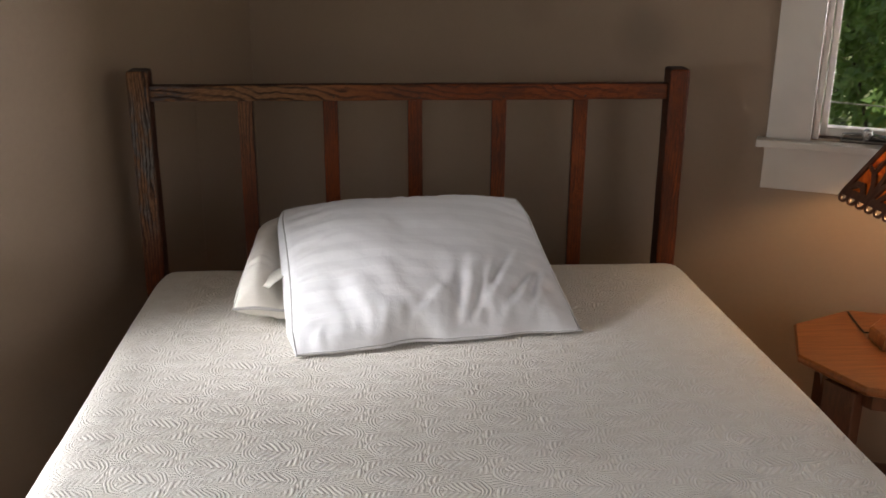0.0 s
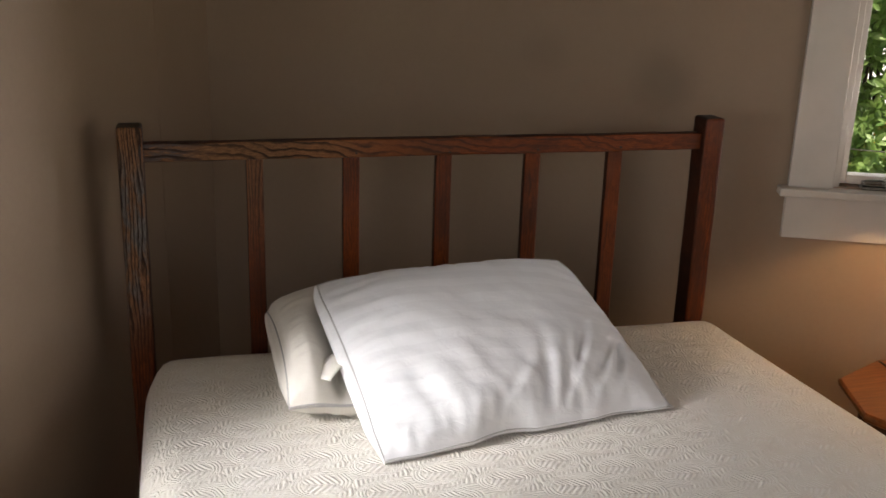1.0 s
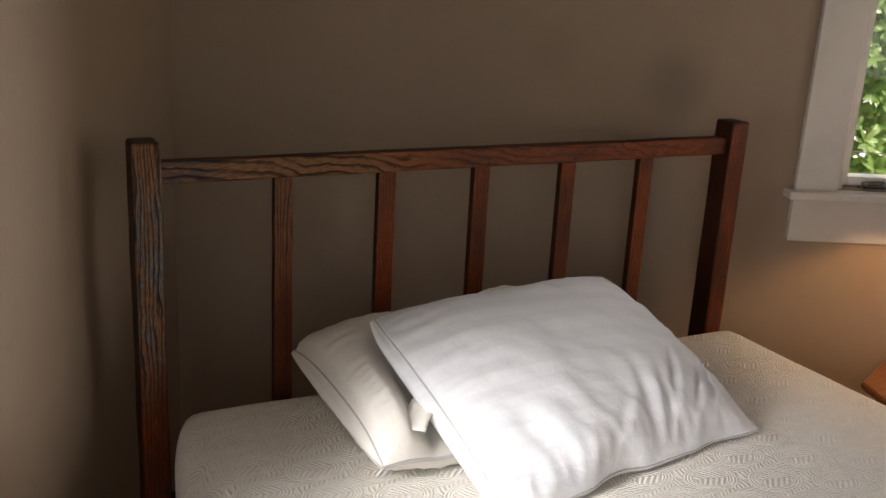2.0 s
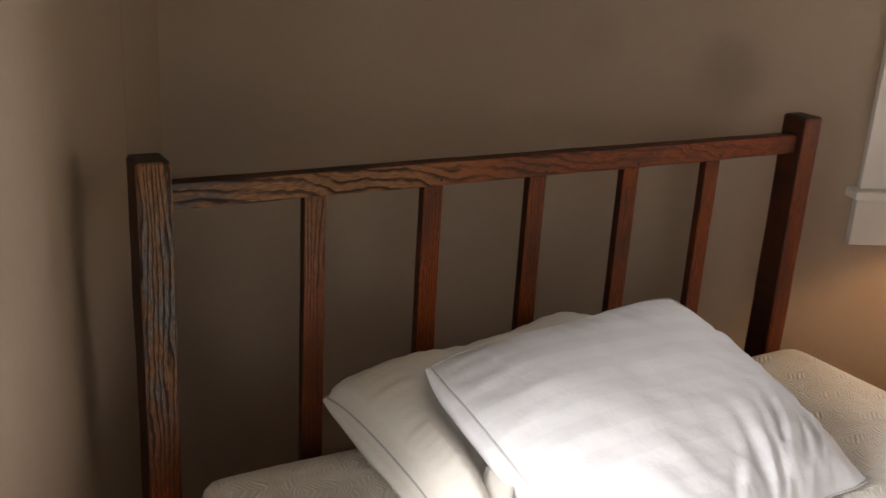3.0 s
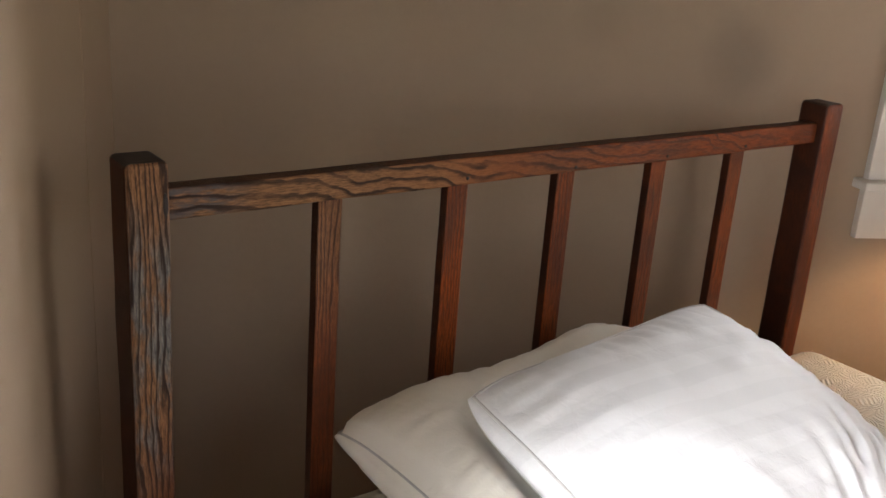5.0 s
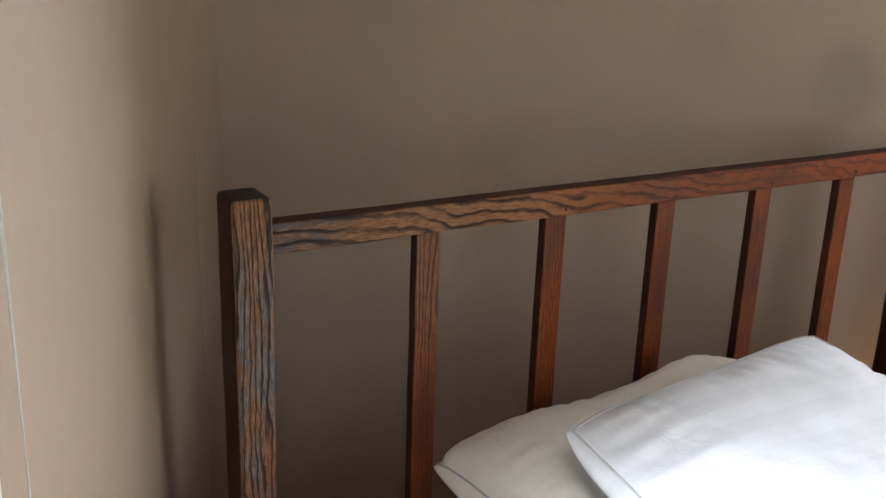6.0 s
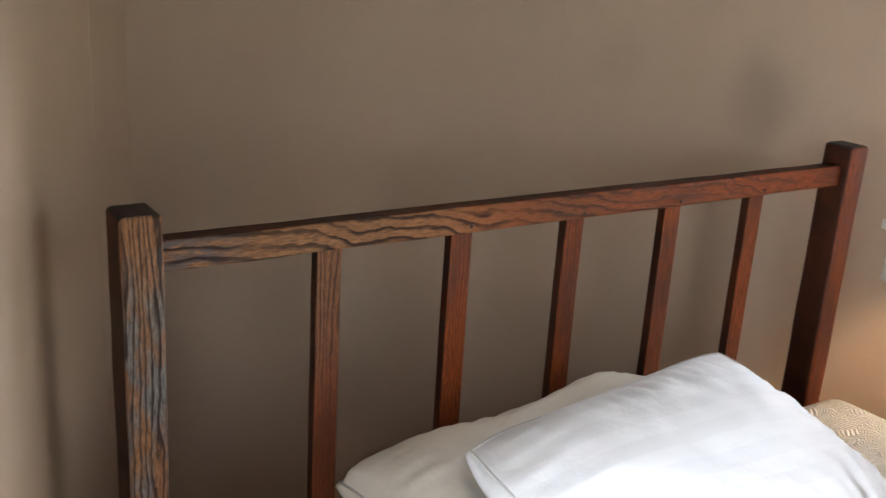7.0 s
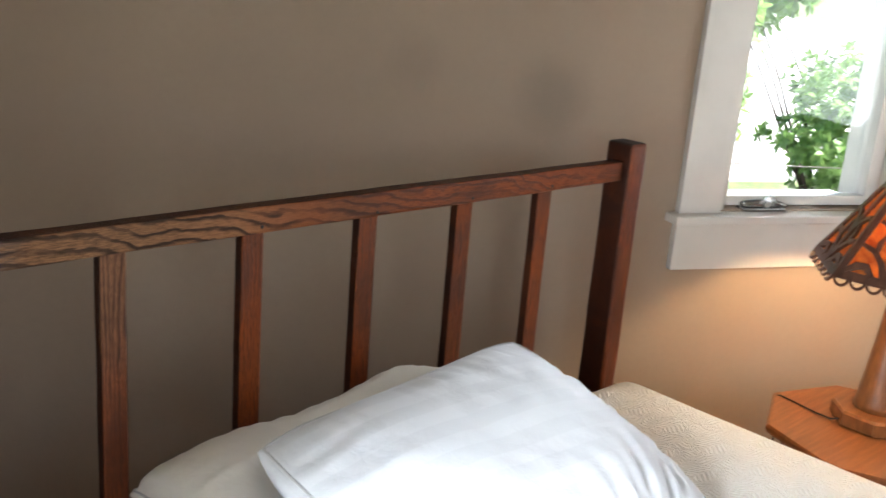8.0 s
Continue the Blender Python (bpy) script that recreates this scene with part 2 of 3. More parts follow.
def glass(name):
    m = Mat(name, 0.02, 0.5)
    clear = m.t.nodes.new("ShaderNodeBsdfTransparent")
    gloss = m.t.nodes.new("ShaderNodeBsdfGlossy")
    gloss.inputs["Roughness"].default_value = 0.03
    fres = m.t.nodes.new("ShaderNodeFresnel")
    fres.inputs[0].default_value = 1.45
    mixer = m.t.nodes.new("ShaderNodeMixShader")
    m.t.links.new(fres.outputs[0], mixer.inputs[0])
    m.t.links.new(clear.outputs[0], mixer.inputs[1])
    m.t.links.new(gloss.outputs[0], mixer.inputs[2])
    m.t.links.new(mixer.outputs[0], m.t.nodes["Material Output"].inputs[0])
    return m.m


def leaf_green(name, a, b, island):
    m = Mat(name, 0.38, 0.5)
    if island:
        r = m.t.nodes.new("ShaderNodeNewGeometry").outputs["Random Per Island"]
    else:
        r = m.random()
    c = m.ramp(r, [(0.0, a), (0.55, tuple((x + y) / 2 for x, y in zip(a, b))), (1.0, b)])
    m.color(c)
    tr = m.t.nodes.new("ShaderNodeBsdfTranslucent")
    m.t.links.new(m.mix(0.5, c, (0.32, 0.50, 0.12)), tr.inputs[0])
    mixer = m.t.nodes.new("ShaderNodeMixShader")
    mixer.inputs[0].default_value = 0.45
    m.t.links.new(m.b.outputs[0], mixer.inputs[1])
    m.t.links.new(tr.outputs[0], mixer.inputs[2])
    m.t.links.new(mixer.outputs[0], m.t.nodes["Material Output"].inputs[0])
    return m.m


def emitter(name, c, strength):
    m = Mat(name, 0.4)
    m.color(c)
    m.b.inputs["Emission Color"].default_value = (*c, 1)
    m.b.inputs["Emission Strength"].default_value = strength
    return m.m


PAINT = wall_paint("taupe_wall_paint", (0.315, 0.231, 0.163))
PAINT_MARKED = wall_paint("taupe_wall_paint_dark_patches", (0.315, 0.231, 0.163), ((1.29, 1.27, 0.12, 0.45), (0.965, 1.33, 0.085, 0.20)))
CEILING = wall_paint("ceiling_paint", (0.45, 0.42, 0.38))
TRIM = trim_paint("white_trim_paint")
OAK_UP_SHADED, OAK_UP_FRONT = oak("oak_upright_shaded", "z", False), oak("oak_upright_worn", "z", True)
OAK_FLAT_SHADED, OAK_FLAT_FRONT = oak("oak_rail_shaded", "x", False), oak("oak_rail_worn", "x", True)
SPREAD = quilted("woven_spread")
WHITE_COTTON = cotton("white_cotton", (0.69, 0.69, 0.69), True)
CREAM_COTTON = cotton("cream_cotton", (0.75, 0.715, 0.64), False)
# greyer than the covers: the seams' groove shade put into the cord's colour
PIPING = plain("shaded_piping_cotton", (0.50, 0.49, 0.47), 0.9, grain=80)
TAG = plain("tag_cloth", (0.84, 0.82, 0.74), 0.8, grain=60, vary=0.06)
MAPLE = table_wood("orange_wood", (0.165, 0.058, 0.016), (0.27, 0.102, 0.029))
DARKWOOD = table_wood("dark_wood", (0.06, 0.022, 0.010), (0.11, 0.04, 0.018))
FRET = table_wood("fret_wood", (0.055, 0.022, 0.012), (0.10, 0.042, 0.022))
FLOORWOOD = table_wood("floor_wood", (0.20, 0.10, 0.045), (0.30, 0.16, 0.07))
AMBER = amber("amber_panel")
GLASS = glass("window_glass")
STEEL = plain("crank_metal", (0.32, 0.30, 0.28), 0.2, 0.9, 60, 0.35)
METAL = plain("worn_bronze", (0.10, 0.095, 0.09), 0.3, 0.9, 60, 0.3)
BLACK = plain("black_cord", (0.02, 0.016, 0.014), 0.5)
CORD = plain("white_cord", (0.42, 0.41, 0.37), 0.7)
BULBMAT = emitter("bulb_glow", (1.0, 0.62, 0.26), 25)
LEAF = leaf_green("bush_leaf", (0.10, 0.19, 0.05), (0.28, 0.42, 0.13), True)
LEAF_ONE = leaf_green("bush_leaf_single", (0.11, 0.21, 0.055), (0.30, 0.44, 0.14), False)
BARK = plain("bark", (0.075, 0.055, 0.04), 0.85, grain=14, vary=0.4)
GRASS = plain("lawn", (0.13, 0.16, 0.06), 0.9, grain=3, vary=0.4)
PAVING = plain("pale_paving", (0.60, 0.58, 0.54), 0.85, grain=5, vary=0.2)
SIDING = plain("outer_siding", (0.55, 0.53, 0.48), 0.7, grain=6)


# ---- mesh helpers ----
def obj(name, bm, mats, parent=None, label="", smooth=False, m=None):
    me = bpy.data.meshes.new(name)
    bm.normal_update()
    bm.to_mesh(me)
    bm.free()
    for x in mats if isinstance(mats, (list, tuple)) else (mats,):
        me.materials.append(x)
    if smooth:
        me.polygons.foreach_set("use_smooth", [True] * len(me.polygons))
    ob = new(name, me)
    if parent is not None:
        ob.parent = parent
    if m is not None:
        ob.matrix_basis = m
    return tagged(ob, label)


def part(name, bm, mats, parent, label="", smooth=False, m=None):
    return obj(name, bm, mats, parent, label, smooth, m)


def thing(name, m, label, category, group=""):
    ob = new(name)
    ob.empty_display_size = 0.1
    ob.matrix_basis = m
    return tagged(ob, label, category, group)


def box(bm, lo, hi, bevel=0.0, seg=2, m=None):
    r = bmesh.ops.create_cube(bm, size=1.0)["verts"]
    for v in r:
        v.co = Vector([lo[i] + (v.co[i] + 0.5) * (hi[i] - lo[i]) for i in range(3)])
    if bevel:
        es = list({e for v in r for e in v.link_edges})
        r = list({v for f in bmesh.ops.bevel(bm, geom=es, offset=bevel, segments=seg, affect="EDGES", profile=0.5)["faces"] for v in f.verts} | {v for v in r if v.is_valid})
    if m is not None:
        bmesh.ops.transform(bm, matrix=m, verts=[v for v in r if v.is_valid])
    return bm


def boxes(*specs, bevel=0.0, seg=2):
    bm = bmesh.new()
    for lo, hi in specs:
        box(bm, lo, hi, bevel, seg)
    return bm


def loft(bm, rings, cap=True):
    """Join rings of points with quads."""
    vs = [[bm.verts.new(p) for p in ring] for ring in rings]
    k = len(vs[0])
    for a, b in zip(vs, vs[1:]):
        for i in range(k):
            bm.faces.new((a[i], a[(i + 1) % k], b[(i + 1) % k], b[i]))
    if cap:
        bm.faces.new(vs[0][::-1])
        bm.faces.new(vs[-1])
    return bm


def ngon(r, n, z, turn=0.0, c=(0, 0)):
    return [Vector((c[0] + r * math.cos(turn + 2 * math.pi * i / n), c[1] + r * math.sin(turn + 2 * math.pi * i / n), z)) for i in range(n)]


def tube(bm, pts, r, sides=8, closed=False):
    """A round cord along points."""
    pts = [Vector(p) for p in pts]
    rings = []
    k = len(pts)
    for i, p in enumerate(pts):
        d = (pts[(i + 1) % k] - pts[i - 1]) if closed else (pts[min(i + 1, k - 1)] - pts[max(i - 1, 0)])
        d.normalize()
        a = d.cross(Vector((0.13, 0.31, 0.94))).normalized()
        b = d.cross(a)
        rr = r[i] if isinstance(r, (list, tuple)) else r
        rings.append([p + rr * (a * math.cos(t) + b * math.sin(t)) for t in (2 * math.pi * j / sides for j in range(sides))])
    if closed:
        rings.append(rings[0])
        return loft(bm, rings, False)
    return loft(bm, rings)


# ---- the room ----
XR, YB, H, TH = 3.3, -4.0, 2.45, 0.16
WX0, WX1, WZ0, WZ1 = 1.76, 2.27, 1.012, 1.98        # window in the head wall
SY0, SY1, SZ0, SZ1 = -2.38, -1.46, 0.62, 2.02       # window in the side wall
BX0, BX1 = 0.1, 1.1                                 # unseen window behind the camera, added for fill light
EY0, EY1 = -3.15, -0.85                              # unseen window opposite the side window, added for fill light


def structure(name, bm, mat, label, category, smooth=False):
    ob = obj(name, bm, mat, None, label, smooth, ROOM)
    return tagged(ob, "", category, "", "structure")


structure("wall_north", boxes(((-TH, 0, 0), (WX0, TH, H)), ((WX1, 0, 0), (XR + TH, TH, H)),
                              ((WX0, 0, 0), (WX1, TH, WZ0)), ((WX0, 0, WZ1), (WX1, TH, H))), PAINT_MARKED, "taupe painted plaster wall behind the bed with a window", "wall")
structure("wall_west", boxes(((-TH, YB, 0), (0, SY0, H)), ((-TH, SY1, 0), (0, 0, H)),
                             ((-TH, SY0, 0), (0, SY1, SZ0)), ((-TH, SY0, SZ1), (0, SY1, H))), PAINT, "taupe painted plaster side wall beside the bed", "wall")
structure("wall_east", boxes(((XR, YB, 0), (XR + TH, EY0, H)), ((XR, EY1, 0), (XR + TH, 0, H)), ((XR, EY0, 0), (XR + TH, EY1, SZ0)), ((XR, EY0, SZ1), (XR + TH, EY1, H))), PAINT, "taupe painted plaster wall", "wall")
structure("wall_south", boxes(((-TH, YB - TH, 0), (BX0, YB, H)), ((BX1, YB - TH, 0), (XR + TH, YB, H)), ((BX0, YB - TH, 0), (BX1, YB, SZ0)), ((BX0, YB - TH, SZ1), (BX1, YB, H))), PAINT, "taupe painted plaster wall", "wall")
structure("ceiling", boxes(((-TH, YB - TH, H), (XR + TH, TH, H + 0.2))), CEILING, "plain off-white painted ceiling", "ceiling")
floor = structure("floor", boxes(((-TH, YB - TH, -0.14), (XR + TH, TH, -0.01))), FLOORWOOD, "brown wooden plank floor", "floor")
# out of view; added so that its slopes and eaves block the sun
bm = bmesh.new()
loft(bm, [[Vector((x, YB - 0.7, H + 0.2)), Vector((x, 0.7, H + 0.2)), Vector((x, -2.0, H + 0.95))] for x in (-0.6, XR + 0.6)])
structure("roof", bm, plain("roof_shingle", (0.09, 0.08, 0.075), 0.9, grain=8, vary=0.3), "unseen dark shingled gable roof added over the room to block sun", "roof")
# fine painted ridge that runs up the side wall
structure("trim", boxes(((0.0, -0.3355, 0.0), (0.0009, -0.3335, H))), PAINT, "thin painted seam strip on the side wall", "trim")


# ---- windows ----
def window(name, m, w, z0, z1, label):
    """A cased window; local x runs along the wall from the opening's left side, -y into the room."""
    win = thing(name, m, label, "window")
    win["kind"] = "structure"
    cw = 0.118
    part("casing", boxes(((-cw, -0.020, z0 - 0.004), (-0.003, 0, z1 + 0.003)), bevel=0.002), TRIM, win)
    part("casing", boxes(((w + 0.003, -0.020, z0 - 0.004), (w + cw, 0, z1 + 0.003)), bevel=0.002), TRIM, win)
    part("casing", boxes(((-cw - 0.012, -0.023, z1 + 0.003), (w + cw + 0.012, 0, z1 + 0.125)), bevel=0.002), TRIM, win)
    part("window_sill", boxes(((-cw - 0.024, -0.052, z0 - 0.025), (w + cw + 0.024, 0.055, z0 - 0.004)), bevel=0.003), TRIM, win)
    part("apron", boxes(((-cw - 0.002, -0.021, z0 - 0.145), (w + cw + 0.002, 0, z0 - 0.025)), bevel=0.002), TRIM, win)
    # jambs and outer sill line the opening
    part("window_frame", boxes(((0.0, -0.002, z0), (0.016, TH + 0.01, z1)), ((w - 0.016, -0.002, z0), (w, TH + 0.01, z1)),
                               ((0.016, -0.002, z1 - 0.016), (w - 0.016, TH + 0.01, z1)), ((0.016, 0.055, z0 - 0.012), (w - 0.016, TH + 0.04, z0 + 0.004)), bevel=0.0015), TRIM, win)
    s0, s1 = 0.022, 0.062
    sash = part("sash", boxes(((0.018, s0, z0 + 0.006), (0.036, s1, z1 - 0.018)), ((w - 0.058, s0, z0 + 0.006), (w - 0.018, s1, z1 - 0.018)),
                              ((0.036, s0, z0 + 0.006), (w - 0.058, s1, z0 + 0.030)), ((0.036, s0, z1 - 0.055), (w - 0.058, s1, z1 - 0.018)), bevel=0.002), TRIM, win)
    pane = part("pane", boxes(((0.034, 0.040, z0 + 0.028), (w - 0.056, 0.044, z1 - 0.053))), GLASS, sash)
    pane.visible_shadow = False
    return win


head_window = window("window_1", ROOM @ pose(WX0, 0, 0), WX1 - WX0, WZ0, WZ1, "narrow white cased window above the bedside table")
window("window_2", ROOM @ pose(0, SY0, 0, 0, 0, 90), SY1 - SY0, SZ0, SZ1, "white cased window in the side wall")
window("back_fill_window", ROOM @ pose(BX1, YB, 0, 0, 0, 180), BX1 - BX0, SZ0, SZ1, "unseen white cased window added opposite the bed for fill light")
window("east_fill_window", ROOM @ pose(XR, EY1, 0, 0, 0, -90), EY1 - EY0, SZ0, SZ1, "unseen white cased window added in the far wall for fill light")

# folding crank of the casement
crank = thing("window_crank", ROOM @ pose(1.893, 0.004, WZ0 - 0.004), "dark bronze folding window crank on the white sill", "window crank")
bm = boxes(((-0.062, -0.012, 0), (0.062, 0.026, 0.010)), bevel=0.004)
part("base", bm, STEEL, crank)
bm = bmesh.new()
loft(bm, [[Vector((x, 0.004 + 0.014 * math.cos(a), 0.017 + 0.011 * h * math.sin(a))) for a in (2 * math.pi * i / 12 for i in range(12))]
          for x, h in ((-0.058, 0.55), (-0.05, 0.8), (-0.02, 1.0), (0.0, 1.0), (0.03, 0.9), (0.052, 0.6), (0.058, 0.4))])
part("cover", bm, STEEL, crank, smooth=True)
bm = bmesh.new()
tube(bm, [(0.004, 0.0, 0.012), (0.004, -0.010, 0.026), (0.004, -0.020, 0.032), (0.005, -0.030, 0.030)], [0.012, 0.014, 0.013, 0.011], 12)
part("spindle", bm, plain("pale_steel", (0.72, 0.71, 0.69), 0.25, 0.8), crank, "bright steel spindle", True)
bm = bmesh.new()
tube(bm, [(0.012, -0.012, 0.024), (0.030, -0.016, 0.022), (0.048, -0.014, 0.018), (0.060, -0.012, 0.016)], [0.006, 0.005, 0.005, 0.004], 10)
part("handle", bm, STEEL, crank, smooth=True)

# blind cords beside the side window
for dy, sway in ((0.0, 0.006), (-0.007, -0.005)):
    cord = thing("blind_cord", ROOM @ pose(0.007, -1.258 + dy, 0), "thin white blind cord hanging beside the side window", "cord", "blind cords")
    bm = bmesh.new()
    tube(bm, [(0.003 * math.sin(3.1 * k / 14), sway * math.sin(2.2 + 4.4 * k / 14), 2.06 - 1.2 * k / 14) for k in range(15)], 0.0008, 6)
    part("line", bm, CORD, cord, smooth=True)
    bm = bmesh.new()
    loft(bm, [ngon(r, 10, z) for r, z in ((0.003, 0.866), (0.006, 0.856), (0.008, 0.832), (0.004, 0.826))])
    for v in bm.verts:
        v.co.y += sway * math.sin(6.6)
    part("tassel", bm, CORD, cord, smooth=True)

# ---- the bed ----
BED_Y = 2.60
bed = thing("bed", pose(0, BED_Y, 0), "dark-stained oak slatted headboard bed with worn pale grain at one post", "bed")


def timber(name, lo, hi, mats, parent, bevel=0.004, axis=2, cuts=14, seed=0, wob=0.0012, label=""):
    """A squared timber with softened, slightly uneven edges; its front face takes the worn finish, the others one with
    shade painted in.
    """
    bm = boxes((lo, hi), bevel=bevel, seg=3)
    n = Vector((0, 0, 0))
    n[axis] = 1
    for i in range(1, cuts):
        c = Vector([(lo[k] + hi[k]) / 2 for k in range(3)])
        c[axis] = lo[axis] + (hi[axis] - lo[axis]) * i / cuts
        bmesh.ops.bisect_plane(bm, geom=bm.verts[:] + bm.edges[:] + bm.faces[:], plane_co=c, plane_no=n)
    for v in bm.verts:
        s = noise.noise_vector(v.co * 9 + Vector((seed, seed * 2.3, 0)))
        s[axis] = 0
        v.co += s * wob
    bm.normal_update()
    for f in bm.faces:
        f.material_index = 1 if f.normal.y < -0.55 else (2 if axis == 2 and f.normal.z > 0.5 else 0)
    return part(name, bm, mats, parent, label)


ENDGRAIN = plain("dark_end_grain", (0.022, 0.013, 0.010), 0.6, grain=60, vary=0.4)
UP, FLAT = (OAK_UP_SHADED, OAK_UP_FRONT, ENDGRAIN), (OAK_FLAT_SHADED, OAK_FLAT_FRONT)
timber("post", (-0.722, 0.0, 0.0), (-0.668, 0.068, 1.205), UP, bed, 0.008, 2, 22, 1, 0.002, "post worn to grey and tan along its grain")
timber("post", (0.688, 0.0, 0.0), (0.741, 0.068, 1.205), UP, bed, 0.008, 2, 22, 2, 0.0015)
timber("top_rail", (-0.674, 0.020, 1.123), (0.694, 0.052, 1.165), FLAT, bed, 0.004, 0, 40, 3, 0.0012, "top rail with flame grain bleached at one end")
timber("bottom_rail", (-0.674, 0.020, 0.40), (0.694, 0.052, 0.46), FLAT, bed, 0.004, 0, 20, 4)
for i, x in enumerate((-0.4285, -0.2065, 0.0165, 0.2405, 0.4590)):
    timber("slat", (x - 0.0195, 0.028, 0.455), (x + 0.0195, 0.047, 1.126), UP, bed, 0.002, 2, 18, 5 + i, 0.0008)
for x in (-0.64, 0.64):
    timber("side_rail", (x - 0.013, -1.93, 0.24), (x + 0.013, 0.006, 0.36), (OAK_FLAT_SHADED, OAK_FLAT_SHADED), bed, 0.003, 1, 4, 12)
for x in (-0.64, 0.64):
    timber("leg", (x - 0.03, -1.96, 0.0), (x + 0.03, -1.90, 0.40), (OAK_UP_SHADED, OAK_UP_SHADED, ENDGRAIN), bed, 0.004, 2, 3, 14)
# dark pegs and the split beside the rail
for x, z in ((-0.196, 1.134), (0.028, 1.131), (0.468, 1.134), (0.250, 1.132)):
    bm = bmesh.new()
    loft(bm, [[Vector((x + rr * math.cos(a), y, z + rr * math.sin(a))) for a in (2 * math.pi * k / 8 for k in range(8))] for rr, y in ((0.0030, 0.0215), (0.0030, 0.0186), (0.0016, 0.0180))])
    part("peg", bm, ENDGRAIN, bed)
bm = bmesh.new()
loft(bm, [[Vector((-0.6745 + w_ * math.cos(a), y, 1.150 + 0.016 * h_ * math.sin(a))) for a in (2 * math.pi * k / 10 for k in range(10))] for w_, h_, y in ((0.0032, 1.0, 0.004), (0.0030, 1.0, -0.0012), (0.0016, 0.8, -0.0016))])
part("knot", bm, ENDGRAIN, bed, "dark knot split in the worn post")
TOP = 0.690
mattress = obj("mattress", boxes(((-0.63, 0.70, 0.36), (0.68, 2.56, TOP - 0.03)), bevel=0.05, seg=4), WHITE_COTTON, None, "thick white mattress under the spread on the bed", True)
tagged(mattress, "", "mattress")


def spread():
    """The spread lies over the mattress and hangs down its sides."""
    r, drop, step = 0.085, 0.36, 0.02
    half, y0, y1 = 0.728, 0.64, 2.598

    def fold(a, w):
        s = abs(a) - (w - r)
        sign = 1 if a > 0 else -1
        if s <= 0:
            return a, 0.0
        q = s / r
        if q < math.pi / 2:
            return sign * (w - r + r * math.sin(q)), r * (1 - math.cos(q))
        return sign * (w + 0.02 * min(1, (s - r * math.pi / 2) / drop)), r + (s - r * math.pi / 2)
    length = (y1 - y0) / 2
    reach = r * (math.pi / 2 - 1) + drop - r
    na, nb = round(2 * (half + reach) / step), round(2 * (length + reach) / step)
    bm = bmesh.new()
    grid = []
    for j in range(nb + 1):
        row = []
        b = -(length + reach) + 2 * (length + reach) * j / nb
        y, dy = fold(b, length)
        for i in range(na + 1):
            a = -(half + reach) + 2 * (half + reach) * i / na
            x, dx = fold(a, half)
            d = min((dx ** 1.6 + dy ** 1.6) ** (1 / 1.6), drop)
            # rounded corners in plan
            yl, rc = y, 0.17 if x < 0 else 0.11
            ex, ey = max(0, abs(x) - (half - rc)), max(0, abs(y) - (length - rc))
            e = math.hypot(ex, ey)
            if ex > 0 and ey > 0 and e > rc:
                k = rc / e
                x = math.copysign(half - rc + ex * k, x)
                yl = math.copysign(length - rc + ey * k, y)
            yy = (y0 + y1) / 2 + yl
            t = (half + x) / (2 * half)
            xx = 0.037 + x + t * 0.055 * (2.6 - yy)
            w = noise.noise((xx * 3.1, yy * 3.1, 0.3)) * 0.005 + noise.noise((xx * 9, yy * 9, 2.3)) * 0.0016
            hang = max(0.0, d - r) / drop
            out = hang * 0.02 * noise.noise((xx * 5, yy * 5, 4.0))
            row.append(bm.verts.new((xx + out, yy + out, TOP + w * (1 - hang) - d)))
        grid.append(row)
    for j in range(nb):
        for i in range(na):
            bm.faces.new((grid[j][i], grid[j][i + 1], grid[j + 1][i + 1], grid[j + 1][i]))
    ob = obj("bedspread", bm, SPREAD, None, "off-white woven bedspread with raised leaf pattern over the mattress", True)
    mod = ob.modifiers.new("thick", "SOLIDIFY")
    mod.thickness, mod.offset = 0.006, -1
    return tagged(ob, "", "bedspread")


spread()

